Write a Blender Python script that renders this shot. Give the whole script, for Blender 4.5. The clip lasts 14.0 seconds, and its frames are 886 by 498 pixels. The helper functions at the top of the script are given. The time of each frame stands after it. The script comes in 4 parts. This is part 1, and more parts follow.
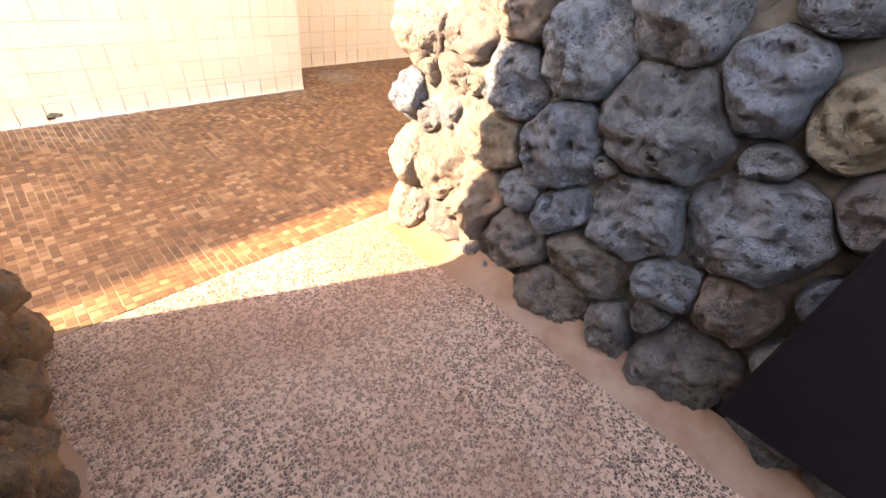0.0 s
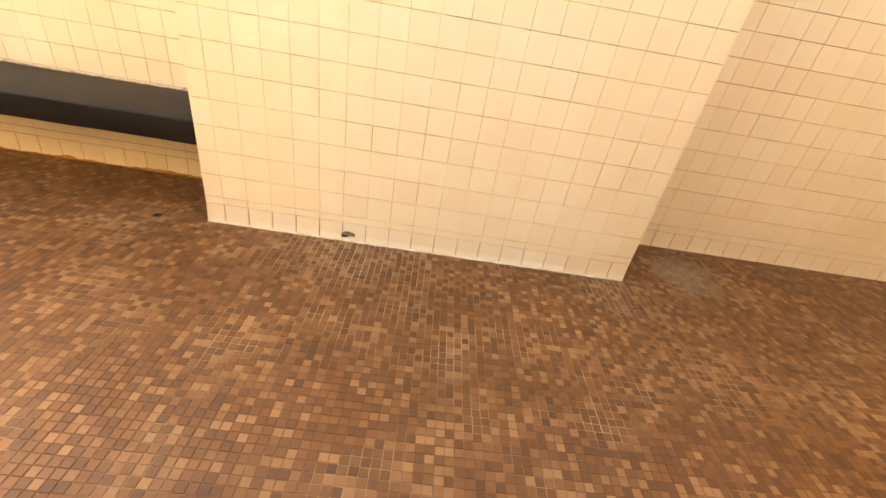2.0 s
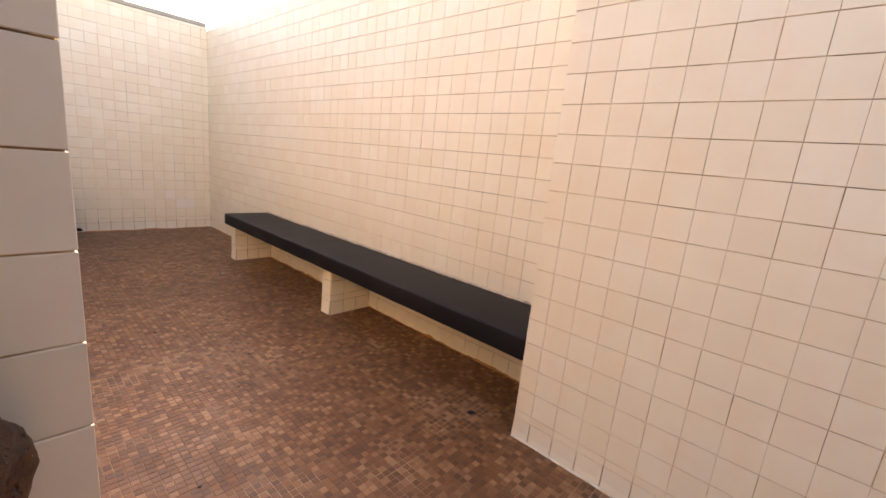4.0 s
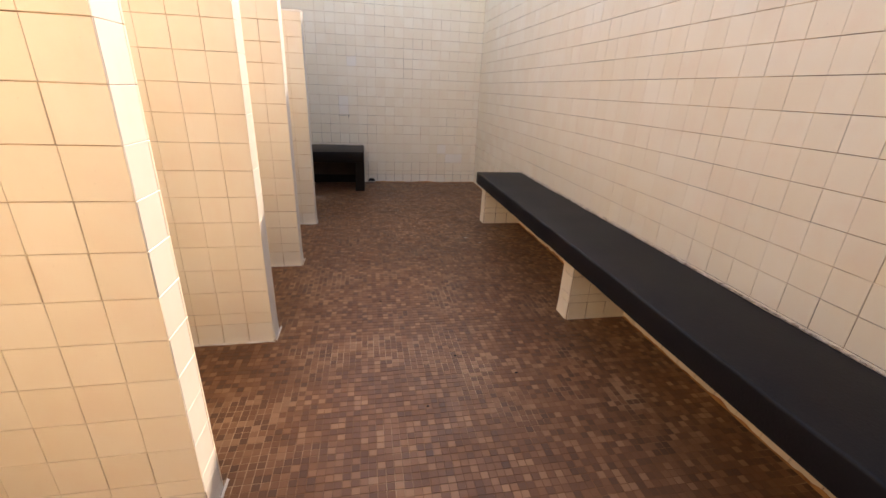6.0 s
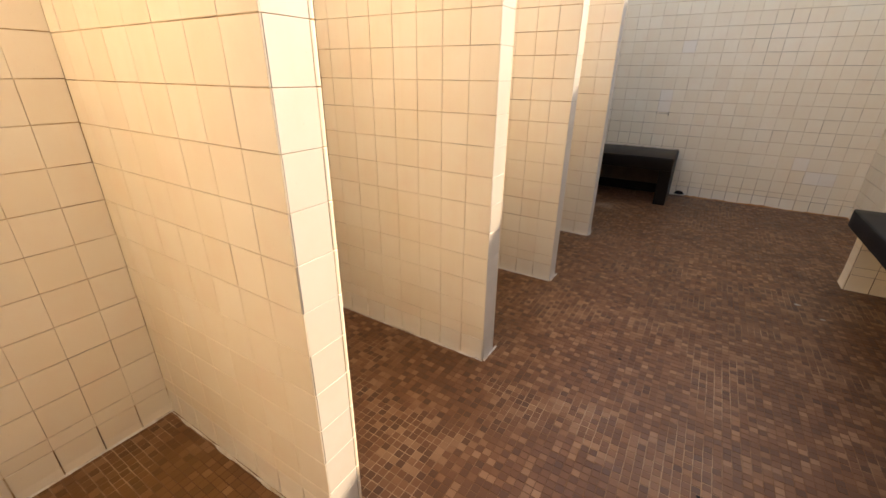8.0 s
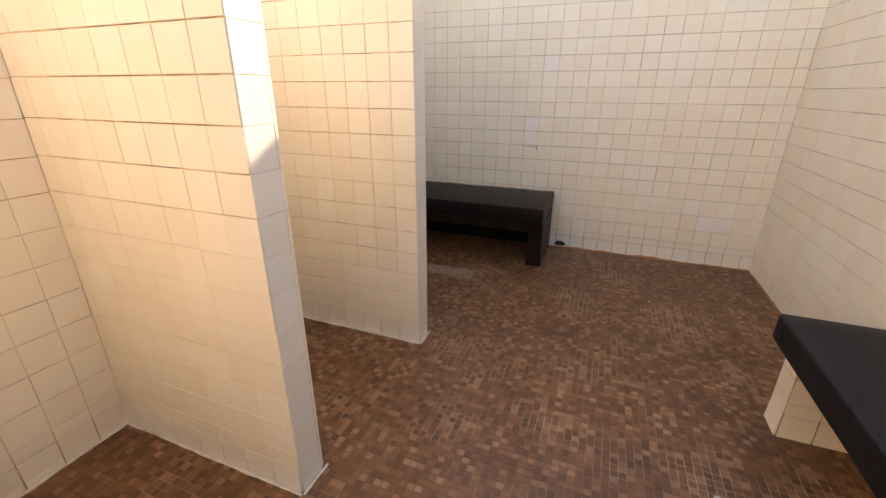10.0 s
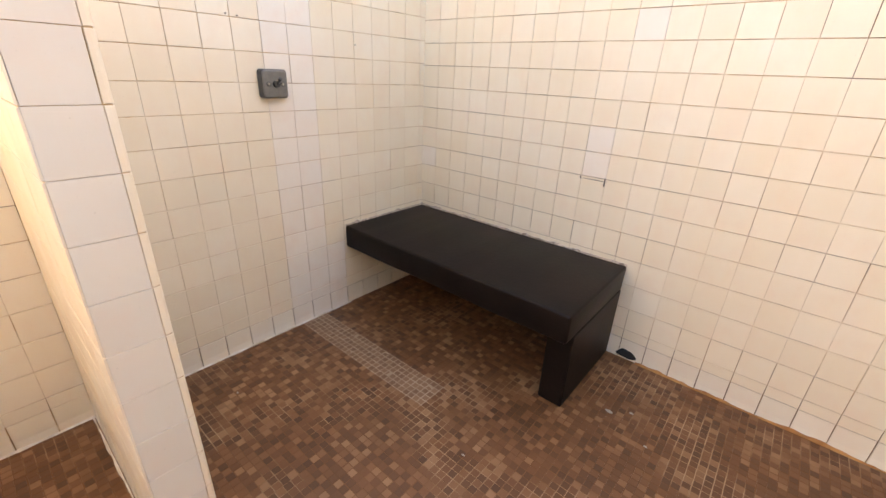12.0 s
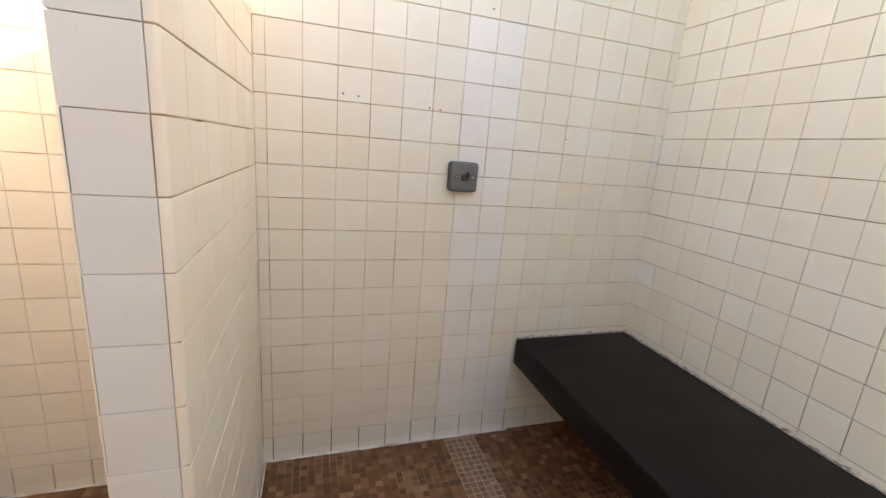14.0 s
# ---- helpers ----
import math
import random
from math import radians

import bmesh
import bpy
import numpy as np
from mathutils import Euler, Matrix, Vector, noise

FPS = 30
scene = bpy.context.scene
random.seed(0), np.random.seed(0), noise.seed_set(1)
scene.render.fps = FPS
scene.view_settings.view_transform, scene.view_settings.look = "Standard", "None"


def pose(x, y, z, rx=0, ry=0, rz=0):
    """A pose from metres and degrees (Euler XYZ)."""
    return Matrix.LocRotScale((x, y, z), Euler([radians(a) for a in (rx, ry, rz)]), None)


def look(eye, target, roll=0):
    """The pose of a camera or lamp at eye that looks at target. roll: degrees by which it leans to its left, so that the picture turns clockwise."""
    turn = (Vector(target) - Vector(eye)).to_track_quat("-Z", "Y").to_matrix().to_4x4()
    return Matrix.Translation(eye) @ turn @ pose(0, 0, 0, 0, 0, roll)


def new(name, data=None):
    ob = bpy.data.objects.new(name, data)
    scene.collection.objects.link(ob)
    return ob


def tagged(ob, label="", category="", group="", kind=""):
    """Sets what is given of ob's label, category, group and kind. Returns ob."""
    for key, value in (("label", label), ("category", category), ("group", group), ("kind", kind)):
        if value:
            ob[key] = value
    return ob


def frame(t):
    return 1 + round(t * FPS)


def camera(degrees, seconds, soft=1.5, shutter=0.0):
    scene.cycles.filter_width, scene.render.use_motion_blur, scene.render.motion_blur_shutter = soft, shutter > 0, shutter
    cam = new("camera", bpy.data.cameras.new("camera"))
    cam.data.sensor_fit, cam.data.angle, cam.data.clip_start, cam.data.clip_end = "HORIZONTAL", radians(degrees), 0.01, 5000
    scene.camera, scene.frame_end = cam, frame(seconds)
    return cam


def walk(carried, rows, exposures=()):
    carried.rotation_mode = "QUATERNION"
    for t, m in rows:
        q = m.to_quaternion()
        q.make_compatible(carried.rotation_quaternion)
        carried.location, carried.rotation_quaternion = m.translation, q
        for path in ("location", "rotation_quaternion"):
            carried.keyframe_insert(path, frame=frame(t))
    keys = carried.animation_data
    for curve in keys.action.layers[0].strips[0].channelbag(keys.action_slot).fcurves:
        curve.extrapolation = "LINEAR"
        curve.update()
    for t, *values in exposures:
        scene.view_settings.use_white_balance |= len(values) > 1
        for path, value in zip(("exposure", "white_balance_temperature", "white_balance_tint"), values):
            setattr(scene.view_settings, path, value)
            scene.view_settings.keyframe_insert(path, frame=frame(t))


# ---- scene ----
cam = camera(94.5, 14.0)
PATH = [
    (0, (0.033, 0.168, 1.001), (1.037, -1.052, -0.225), 9.3),
    (0.5, (0.277, 0.002, 1.0), (1.626, -0.795, -0.244), 11.9),
    (1, (0.608, -0.136, 1.003), (2.002, -0.914, -0.202), 12.4),
    (1.5, (0.869, -0.273, 1.019), (2.344, -0.976, -0.135), 10.7),
    (2, (1.06, -0.288, 1.033), (2.765, -0.406, -0.004), 10.4),
    (2.5, (1.165, -0.227, 1.155), (2.821, 0.41, 0.233), 7.6),
    (3, (1.147, -0.166, 1.138), (2.723, 0.938, 0.593), 5.5),
    (3.2, (1.142, -0.172, 1.152), (2.684, 1.033, 0.739), 4.8),
    (5.3, (1.54, 0.245, 1.164), (2.614, 1.815, 0.545), 1.8),
    (5.5, (1.577, 0.328, 1.166), (2.481, 1.99, 0.517), 1.7),
    (6, (1.745, 0.52, 1.136), (2.098, 2.35, 0.41), 2.5),
    (6.5, (1.735, 0.641, 1.134), (1.339, 2.442, 0.36), 1.9),
    (7, (1.747, 0.64, 1.191), (0.738, 2.2, 0.45), 0.0),
    (7.5, (1.899, 0.714, 1.149), (0.788, 2.176, 0.355), -0.6),
    (8, (1.909, 0.946, 1.144), (0.939, 2.507, 0.356), 0.6),
    (8.5, (1.931, 1.314, 1.166), (1.114, 2.988, 0.437), 0.7),
    (9, (2.006, 1.702, 1.191), (1.316, 3.449, 0.504), 0.4),
    (9.2, (2.022, 1.834, 1.194), (1.369, 3.598, 0.514), 0.1),
    (11.3, (2.07, 3.508, 1.205), (1.176, 5.1, 0.388), 1.5),
    (11.5, (2.08, 3.654, 1.195), (1.122, 5.209, 0.38), 1.9),
    (12, (2.127, 3.985, 1.197), (0.955, 5.403, 0.41), 2.6),
    (12.5, (2.05, 4.234, 1.174), (0.645, 5.467, 0.462), 3.4),
    (13, (1.994, 4.366, 1.214), (0.339, 5.332, 0.642), 4.0),
    (13.5, (1.974, 4.426, 1.231), (0.166, 5.146, 0.77), 4.6),
    (14, (1.928, 4.357, 1.224), (0.077, 4.952, 0.753), 4.7),
]
EXPOSURES = [(0, 4.04, 8400, 18), (0.5, 3.69, 8600, 18), (1, 3.39, 9500, 15), (1.5, 2.93, 11700, 15), (2, 3.14, 13600, 18), (2.5, 3.14, 9500, 30), (3, 2.69, 8600, 30),
             (5.5, 1.99, 7900, 22), (6, 1.87, 7700, 22), (6.5, 1.84, 7600, 20), (7, 1.64, 8000, 20), (7.5, 1.46, 8500, 18), (8, 1.74, 8300, 18), (8.5, 1.79, 7900, 18), (9, 1.89, 7500, 18), (11.5, 2.76, 8700, 24), (12.5, 3.09, 8000, 19),
             (13.5, 2.67, 7600, 17), (14, 2.57, 7600, 16)]
walk(cam, [(t, look(eye, target, roll)) for t, eye, target, roll in PATH], EXPOSURES)

# ---------------------------------------------------------------- light
SUN = Vector((0.384, 0.923, 0.511)).normalized()
world = bpy.data.worlds.new("sky")
scene.world = world
world.use_nodes = True
wn = world.node_tree
sky = wn.nodes.new("ShaderNodeTexSky")
sky.sky_type, sky.sun_disc = "NISHITA", False
sky.sun_elevation, sky.sun_rotation = radians(27.1), radians(22.6)
wn.links.new(sky.outputs[0], wn.nodes["Background"].inputs[0])
wn.nodes["Background"].inputs[1].default_value = 0.15
sun_data = bpy.data.lights.new("sun", "SUN")
sun_data.energy, sun_data.angle, sun_data.color = 2.7, radians(0.6), (1.0, 0.93, 0.81)
sun = new("sun", sun_data)
sun.matrix_world = look(SUN * 30, (0, 0, 0))

# ---------------------------------------------------------------- materials


class Nodes:
    """A short way to write node trees."""

    def __init__(self, name):
        self.mat = bpy.data.materials.new(name)
        self.mat.use_nodes = True
        self.tree = self.mat.node_tree
        self.bsdf = self.tree.nodes["Principled BSDF"]

    def add(self, kind, **inputs):
        node = self.tree.nodes.new(kind)
        for key, value in inputs.items():
            self.put(node.inputs[key.replace("_", " ")], value)
        return node

    def put(self, socket, value):
        if isinstance(value, bpy.types.NodeSocket):
            self.tree.links.new(value, socket)
        else:
            socket.default_value = value

    def coords(self):
        return self.tree.nodes.new("ShaderNodeNewGeometry").outputs["Position"]

    def local(self):
        return self.tree.nodes.new("ShaderNodeTexCoord").outputs["Object"]

    def noise(self, vec, scale, detail=4.0, rough=0.55):
        n = self.add("ShaderNodeTexNoise", Vector=vec, Scale=scale, Detail=detail, Roughness=rough)
        return n.outputs["Fac"]

    def cells(self, vec, scale, out="Distance", feature="F1", random=1.0):
        n = self.tree.nodes.new("ShaderNodeTexVoronoi")
        n.feature = feature
        self.put(n.inputs["Vector"], vec)
        n.inputs["Scale"].default_value, n.inputs["Randomness"].default_value = scale, random
        return n.outputs[out]

    def ramp(self, fac, *stops):
        n = self.tree.nodes.new("ShaderNodeValToRGB")
        self.put(n.inputs[0], fac)
        while len(n.color_ramp.elements) < len(stops):
            n.color_ramp.elements.new(0.5)
        for el, (at, col) in zip(n.color_ramp.elements, stops):
            el.position = at
            el.color = (*col, 1) if isinstance(col, tuple) else (col, col, col, 1)
        return n.outputs[0]

    def mix(self, fac, a, b, blend="MIX"):
        n = self.tree.nodes.new("ShaderNodeMix")
        n.data_type, n.blend_type = "RGBA", blend
        self.put(n.inputs[0], fac)
        self.put(n.inputs[6], a if not isinstance(a, tuple) else (*a, 1))
        self.put(n.inputs[7], b if not isinstance(b, tuple) else (*b, 1))
        return n.outputs[2]

    def math(self, op, a, b=0.0):
        n = self.tree.nodes.new("ShaderNodeMath")
        n.operation = op
        self.put(n.inputs[0], a)
        self.put(n.inputs[1], b)
        return n.outputs[0]

    def bump(self, height, strength, dist, normal=None):
        n = self.add("ShaderNodeBump", Height=height, Strength=strength, Distance=dist)
        if normal is not None:
            self.put(n.inputs["Normal"], normal)
        return n.outputs[0]

    def spot(self, vec, place, reach, ragged=0.5):
        """1 about a place, 0 past its reach, with a ragged edge."""
        n = self.tree.nodes.new("ShaderNodeVectorMath")
        n.operation = "DISTANCE"
        self.put(n.inputs[0], vec)
        n.inputs[1].default_value = place
        far = self.math("ADD", self.math("DIVIDE", n.outputs["Value"], reach), self.math("MULTIPLY", self.math("SUBTRACT", self.noise(vec, 7, 5, 0.6), 0.5), ragged * 3))
        return self.ramp(far, (0.45, 1.0), (1.0, 0.0))

    def chance(self):
        """A number for each object and each island of a mesh."""
        a = self.tree.nodes.new("ShaderNodeObjectInfo").outputs["Random"]
        b = self.tree.nodes.new("ShaderNodeNewGeometry").outputs["Random Per Island"]
        return self.math("FRACT", self.math("ADD", a, b))

    def done(self, color, rough, normal=None, **more):
        self.put(self.bsdf.inputs["Base Color"], color if not isinstance(color, tuple) else (*color, 1))
        self.put(self.bsdf.inputs["Roughness"], rough)
        if normal is not None:
            self.put(self.bsdf.inputs["Normal"], normal)
        for key, value in more.items():
            self.put(self.bsdf.inputs[key.replace("_", " ")], value)
        return self.mat


def glazed(name, low, high, stain):
    n = Nodes(name)
    p = n.coords()
    tone = n.mix(n.chance(), low, high)
    cloud = n.ramp(n.noise(p, 2.6, 6, 0.6), (0.38, 0.0), (0.70, 1.0))
    tone = n.mix(n.math("MULTIPLY", cloud, 0.26), tone, stain)
    blush = n.ramp(n.noise(p, 8.5, 5, 0.6), (0.48, 0.0), (0.72, 1.0))
    tone = n.mix(n.math("MULTIPLY", blush, 0.22), tone, (0.80, 0.56, 0.42))
    streak = n.add("ShaderNodeMapping", Vector=p, Scale=(1.0, 1.0, 0.16))
    runs = n.ramp(n.noise(streak.outputs[0], 17, 6, 0.65), (0.48, 0.0), (0.92, 1.0))
    tone = n.mix(n.math("MULTIPLY", runs, 0.24), tone, stain)
    specks = n.ramp(n.noise(p, 160, 2), (0.70, 0.0), (0.78, 1.0))
    tone = n.mix(n.math("MULTIPLY", specks, 0.22), tone, (0.30, 0.24, 0.16))
    rough = n.ramp(n.noise(p, 9, 4), (0.3, 0.40), (0.75, 0.52))
    nor = n.bump(n.noise(p, 26, 2), 0.03, 0.01)
    return n.done(tone, rough, n.bump(n.noise(p, 420, 2), 0.06, 0.001, nor))


M_TILE = glazed("cream_glazed_tile", (0.81, 0.712, 0.55), (0.85, 0.765, 0.615), (0.79, 0.61, 0.37))
M_NEWTILE = glazed("cool_white_glazed_tile", (0.815, 0.745, 0.645), (0.845, 0.775, 0.675), (0.80, 0.68, 0.52))

M_ENDTILE = glazed("pale_cream_bullnose_tile", (0.705, 0.655, 0.565), (0.75, 0.70, 0.61), (0.68, 0.59, 0.45))

M_BASETILE = glazed("cream_base_tile", (0.80, 0.725, 0.595), (0.845, 0.775, 0.645), (0.78, 0.63, 0.43))


def grout(name, at):
    n = Nodes(name)
    p = n.coords()
    size = n.math("ADD", n.math("MULTIPLY", n.noise(p, 3.0, 4, 0.6), 0.5), n.math("MULTIPLY", n.noise(p, 13, 4, 0.6), 0.5))
    big = n.ramp(size, (at - 0.11, (0.76, 0.63, 0.45)), (at - 0.05, (0.58, 0.375, 0.18)), (at, (0.36, 0.20, 0.085)), (at + 0.065, (0.12, 0.07, 0.036)))
    return n.done(n.mix(n.math("MULTIPLY", n.noise(p, 60, 3), 0.3), big, (0.45, 0.31, 0.17)), 0.9, n.bump(n.noise(p, 300, 3), 0.4, 0.002))


M_GROUT = grout("wall_grout", 0.560)
M_GROUT_OLD = grout("stained_wall_grout", 0.505)


def mosaic(name, stops, rough_low=0.31):
    n = Nodes(name)
    p = n.coords()
    patch = n.noise(p, 3.2, 3)
    pick = n.math("ADD", n.math("MULTIPLY", n.chance(), 0.62), n.math("MULTIPLY", patch, 0.42))
    tone = n.ramp(pick, *stops)
    dirt = n.ramp(n.noise(p, 1.4, 6, 0.62), (0.40, 0.0), (0.68, 1.0))
    tone = n.mix(n.math("MULTIPLY", dirt, 0.34), tone, (0.075, 0.036, 0.015))
    tone = n.mix(n.math("MULTIPLY", n.noise(p, 220, 3), 0.22), tone, (0.22, 0.135, 0.08))
    ochre = n.math("MULTIPLY", n.spot(p, (0.88, 1.02, 0.0), 0.62, 0.3), 0.5)
    tone = n.mix(ochre, tone, (0.19, 0.092, 0.016))
    chalk = n.math("MULTIPLY", n.spot(p, (2.86, -1.68, 0.0), 0.20), 0.45)
    tone = n.mix(chalk, tone, (0.30, 0.245, 0.17))
    rough = n.ramp(n.noise(p, 12, 4), (0.3, rough_low), (0.75, rough_low + 0.24))
    return n.done(tone, rough, n.bump(n.noise(p, 260, 3), 0.18, 0.002), Specular_IOR_Level=0.34)


M_MOSAIC = mosaic("brown_floor_mosaic", ((0.14, (0.066, 0.0225, 0.0078)), (0.30, (0.118, 0.0430, 0.0145)), (0.52, (0.175, 0.0675, 0.0240)),
                                         (0.69, (0.222, 0.0960, 0.0380)), (0.87, (0.370, 0.1950, 0.0960))))
M_STRIP = mosaic("pale_floor_mosaic", ((0.15, (0.19, 0.092, 0.044)), (0.55, (0.25, 0.13, 0.067)), (0.9, (0.31, 0.17, 0.092))))


def floor_grout():
    n = Nodes("floor_grout")
    p = n.coords()
    c = n.ramp(n.noise(p, 2.6, 5, 0.6), (0.34, (0.125, 0.050, 0.018)), (0.50, (0.19, 0.088, 0.035)), (0.64, (0.42, 0.27, 0.155)))
    lime = n.math("MAXIMUM", n.spot(p, (2.86, -1.68, 0.0), 0.24), n.math("MAXIMUM", n.spot(p, (2.60, -1.22, 0.0), 0.22), n.spot(p, (2.62, 0.02, 0.0), 0.30)))
    c = n.mix(n.math("MULTIPLY", lime, 0.8), c, (0.46, 0.38, 0.28))
    return n.done(c, 0.85, n.bump(n.noise(p, 350, 2), 0.4, 0.001))


M_FGROUT = floor_grout()


def aggregate():
    n = Nodes("exposed_aggregate_concrete")
    p = n.coords()
    warp = n.add("ShaderNodeVectorMath")
    n.put(warp.inputs[0], p)
    jit = n.add("ShaderNodeTexNoise", Vector=p, Scale=60.0, Detail=2.0)
    sc = n.add("ShaderNodeVectorMath")
    sc.operation = "SCALE"
    n.put(sc.inputs[0], jit.outputs["Color"])
    sc.inputs["Scale"].default_value = 0.018
    n.put(warp.inputs[1], sc.outputs[0])
    v = warp.outputs[0]
    pick = n.cells(v, 122, "Color")
    bw = n.add("ShaderNodeRGBToBW", Color=pick).outputs[0]
    stone = n.ramp(bw, (0.30, (0.040, 0.021, 0.015)), (0.52, (0.11, 0.054, 0.035)), (0.585, (0.42, 0.23, 0.16)), (0.76, (0.60, 0.365, 0.26)))
    edge = n.cells(v, 122, "Distance", "DISTANCE_TO_EDGE")
    gap = n.ramp(edge, (0.03, 1.0), (0.14, 0.0))
    tone = n.mix(gap, stone, (0.47, 0.285, 0.20))
    wear = n.ramp(n.noise(p, 2.2, 5), (0.38, 0.0), (0.66, 1.0))
    tone = n.mix(n.math("MULTIPLY", wear, 0.30), tone, (0.45, 0.285, 0.205))
    rust = n.ramp(n.noise(p, 1.7, 5), (0.46, 0.0), (0.66, 1.0))
    tone = n.mix(n.math("MULTIPLY", rust, 0.50), tone, (0.27, 0.115, 0.065))
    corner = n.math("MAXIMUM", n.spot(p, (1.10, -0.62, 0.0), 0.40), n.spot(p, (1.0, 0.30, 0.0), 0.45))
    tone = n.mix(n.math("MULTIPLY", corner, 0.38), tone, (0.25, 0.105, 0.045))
    h = n.math("ADD", n.ramp(edge, (0.0, 0.0), (0.22, 1.0)), n.noise(p, 180, 3))
    return n.done(tone, 0.72, n.bump(h, 0.75, 0.004))


M_AGG = aggregate()


def lava(name, *tones, blotch=(0.34, 0.285, 0.225), soot=0.55, blot_share=0.55, relief=0.034):
    """Vesicular rock: blotches, two sizes of gas holes that come and go over the face, glints painted as pale flecks.
    """
    n = Nodes(name)
    p = n.coords()
    who = n.chance()
    base = n.ramp(who, *((at, tone) for at, tone in zip((0.0, 0.2, 0.4, 0.6, 0.78, 0.95), tones)))
    blot = n.ramp(n.noise(p, 12, 7, 0.66), (0.36, 0.0), (0.68, 1.0))
    tone = n.mix(n.math("MULTIPLY", blot, blot_share), base, blotch)
    dark = n.ramp(n.noise(p, 30, 6, 0.65), (0.44, 0.0), (0.62, 1.0))
    tone = n.mix(n.math("MULTIPLY", dark, soot), tone, (0.055, 0.05, 0.05))
    warm = n.add("ShaderNodeTexNoise", Vector=p, Scale=14.0, Detail=4.0)
    v = n.mix(0.03, p, warm.outputs["Color"])
    some = n.ramp(n.noise(p, 9, 3), (0.40, 0.0), (0.58, 1.0))
    fine = n.math("MULTIPLY", n.ramp(n.cells(v, 210), (0.14, 1.0), (0.36, 0.0)), some)
    mid = n.math("MULTIPLY", n.ramp(n.cells(v, 95), (0.12, 1.0), (0.30, 0.0)), n.ramp(n.noise(p, 7, 3), (0.45, 0.0), (0.60, 1.0)))
    wide = n.math("MULTIPLY", n.ramp(n.cells(v, 42), (0.08, 1.0), (0.24, 0.0)), n.ramp(n.noise(p, 6, 2), (0.52, 0.0), (0.64, 1.0)))
    hole = n.math("MAXIMUM", n.math("MAXIMUM", n.math("MULTIPLY", fine, 0.7), mid), wide)
    # shade inside the gas holes, put into the colour
    tone = n.mix(n.math("MULTIPLY", hole, 0.7), tone, (0.03, 0.027, 0.025))
    # wet sparkle painted as small pale specks
    glint = n.ramp(n.noise(p, 240, 2), (0.71, 0.0), (0.75, 1.0))
    tone = n.mix(n.math("MULTIPLY", glint, 0.6), tone, (0.55, 0.52, 0.47))
    rough = n.ramp(n.noise(p, 26, 4), (0.35, 0.42), (0.65, 0.85))
    h = n.math("ADD", n.math("MULTIPLY", n.noise(p, 38, 9, 0.66), 0.55), n.math("MULTIPLY", n.noise(p, 190, 5, 0.7), 0.35))
    h = n.math("SUBTRACT", h, n.math("MULTIPLY", hole, 0.55))
    return n.done(tone, rough, n.bump(h, 1.0, relief))


M_LAVA = lava("lava_rock", (0.105, 0.110, 0.128), (0.145, 0.138, 0.135), (0.115, 0.127, 0.16), (0.165, 0.155, 0.148), (0.10, 0.094, 0.094), (0.18, 0.188, 0.21), blotch=(0.31, 0.315, 0.34), soot=0.72)
M_LAVA_RUST = lava("rusty_lava_rock", (0.18, 0.115, 0.085), (0.135, 0.13, 0.133), (0.20, 0.13, 0.095), (0.12, 0.115, 0.12), (0.16, 0.11, 0.085), (0.175, 0.145, 0.125), blotch=(0.27, 0.225, 0.19), soot=0.66)
# varied rock tones, made paler and warmer for the sunlight on them
M_LAVA_SUN_PALE = lava("sun_pale_lava_rock", (0.225, 0.145, 0.105), (0.138, 0.150, 0.182), (0.255, 0.165, 0.110), (0.135, 0.125, 0.138), (0.205, 0.138, 0.105), (0.26, 0.205, 0.135), blotch=(0.25, 0.195, 0.155), soot=0.42, blot_share=0.38)
M_LAVA_CREAM = lava("cream_lava_rock", (0.235, 0.165, 0.120), (0.215, 0.153, 0.116), (0.255, 0.185, 0.132), (0.20, 0.15, 0.12), (0.24, 0.17, 0.127), (0.215, 0.16, 0.115), blotch=(0.265, 0.20, 0.153), soot=0.34, blot_share=0.45, relief=0.022)
M_LAVA_BROWN = lava("brown_lava_rock", (0.125, 0.058, 0.022), (0.23, 0.10, 0.032), (0.14, 0.070, 0.030), (0.21, 0.095, 0.034), (0.18, 0.067, 0.021), (0.165, 0.095, 0.045), blotch=(0.31, 0.155, 0.058))


def plain(name, a, b, scale, rough, bump=0.2, fine=300, **more):
    n = Nodes(name)
    p = n.coords()
    c = n.mix(n.ramp(n.noise(p, scale, 6, 0.6), (0.35, 0.0), (0.68, 1.0)), a, b)
    nor = n.bump(n.noise(p, fine, 3), bump, 0.002)
    return n.done(c, rough, nor, **more)


def skirting():
    n = Nodes("smooth_mortar_skirting")
    p = n.coords()
    c = n.mix(n.ramp(n.noise(p, 7, 6, 0.6), (0.35, 0.0), (0.68, 1.0)), (0.28, 0.172, 0.122), (0.20, 0.100, 0.056))
    rust = n.math("MAXIMUM", n.spot(p, (1.02, -0.72, 0.0), 0.42), n.spot(p, (1.12, 0.32, 0.0), 0.55))
    c = n.mix(n.math("MULTIPLY", rust, 0.85), c, (0.17, 0.072, 0.024))
    return n.done(c, 0.8, n.bump(n.noise(p, 160, 3), 0.3, 0.002))


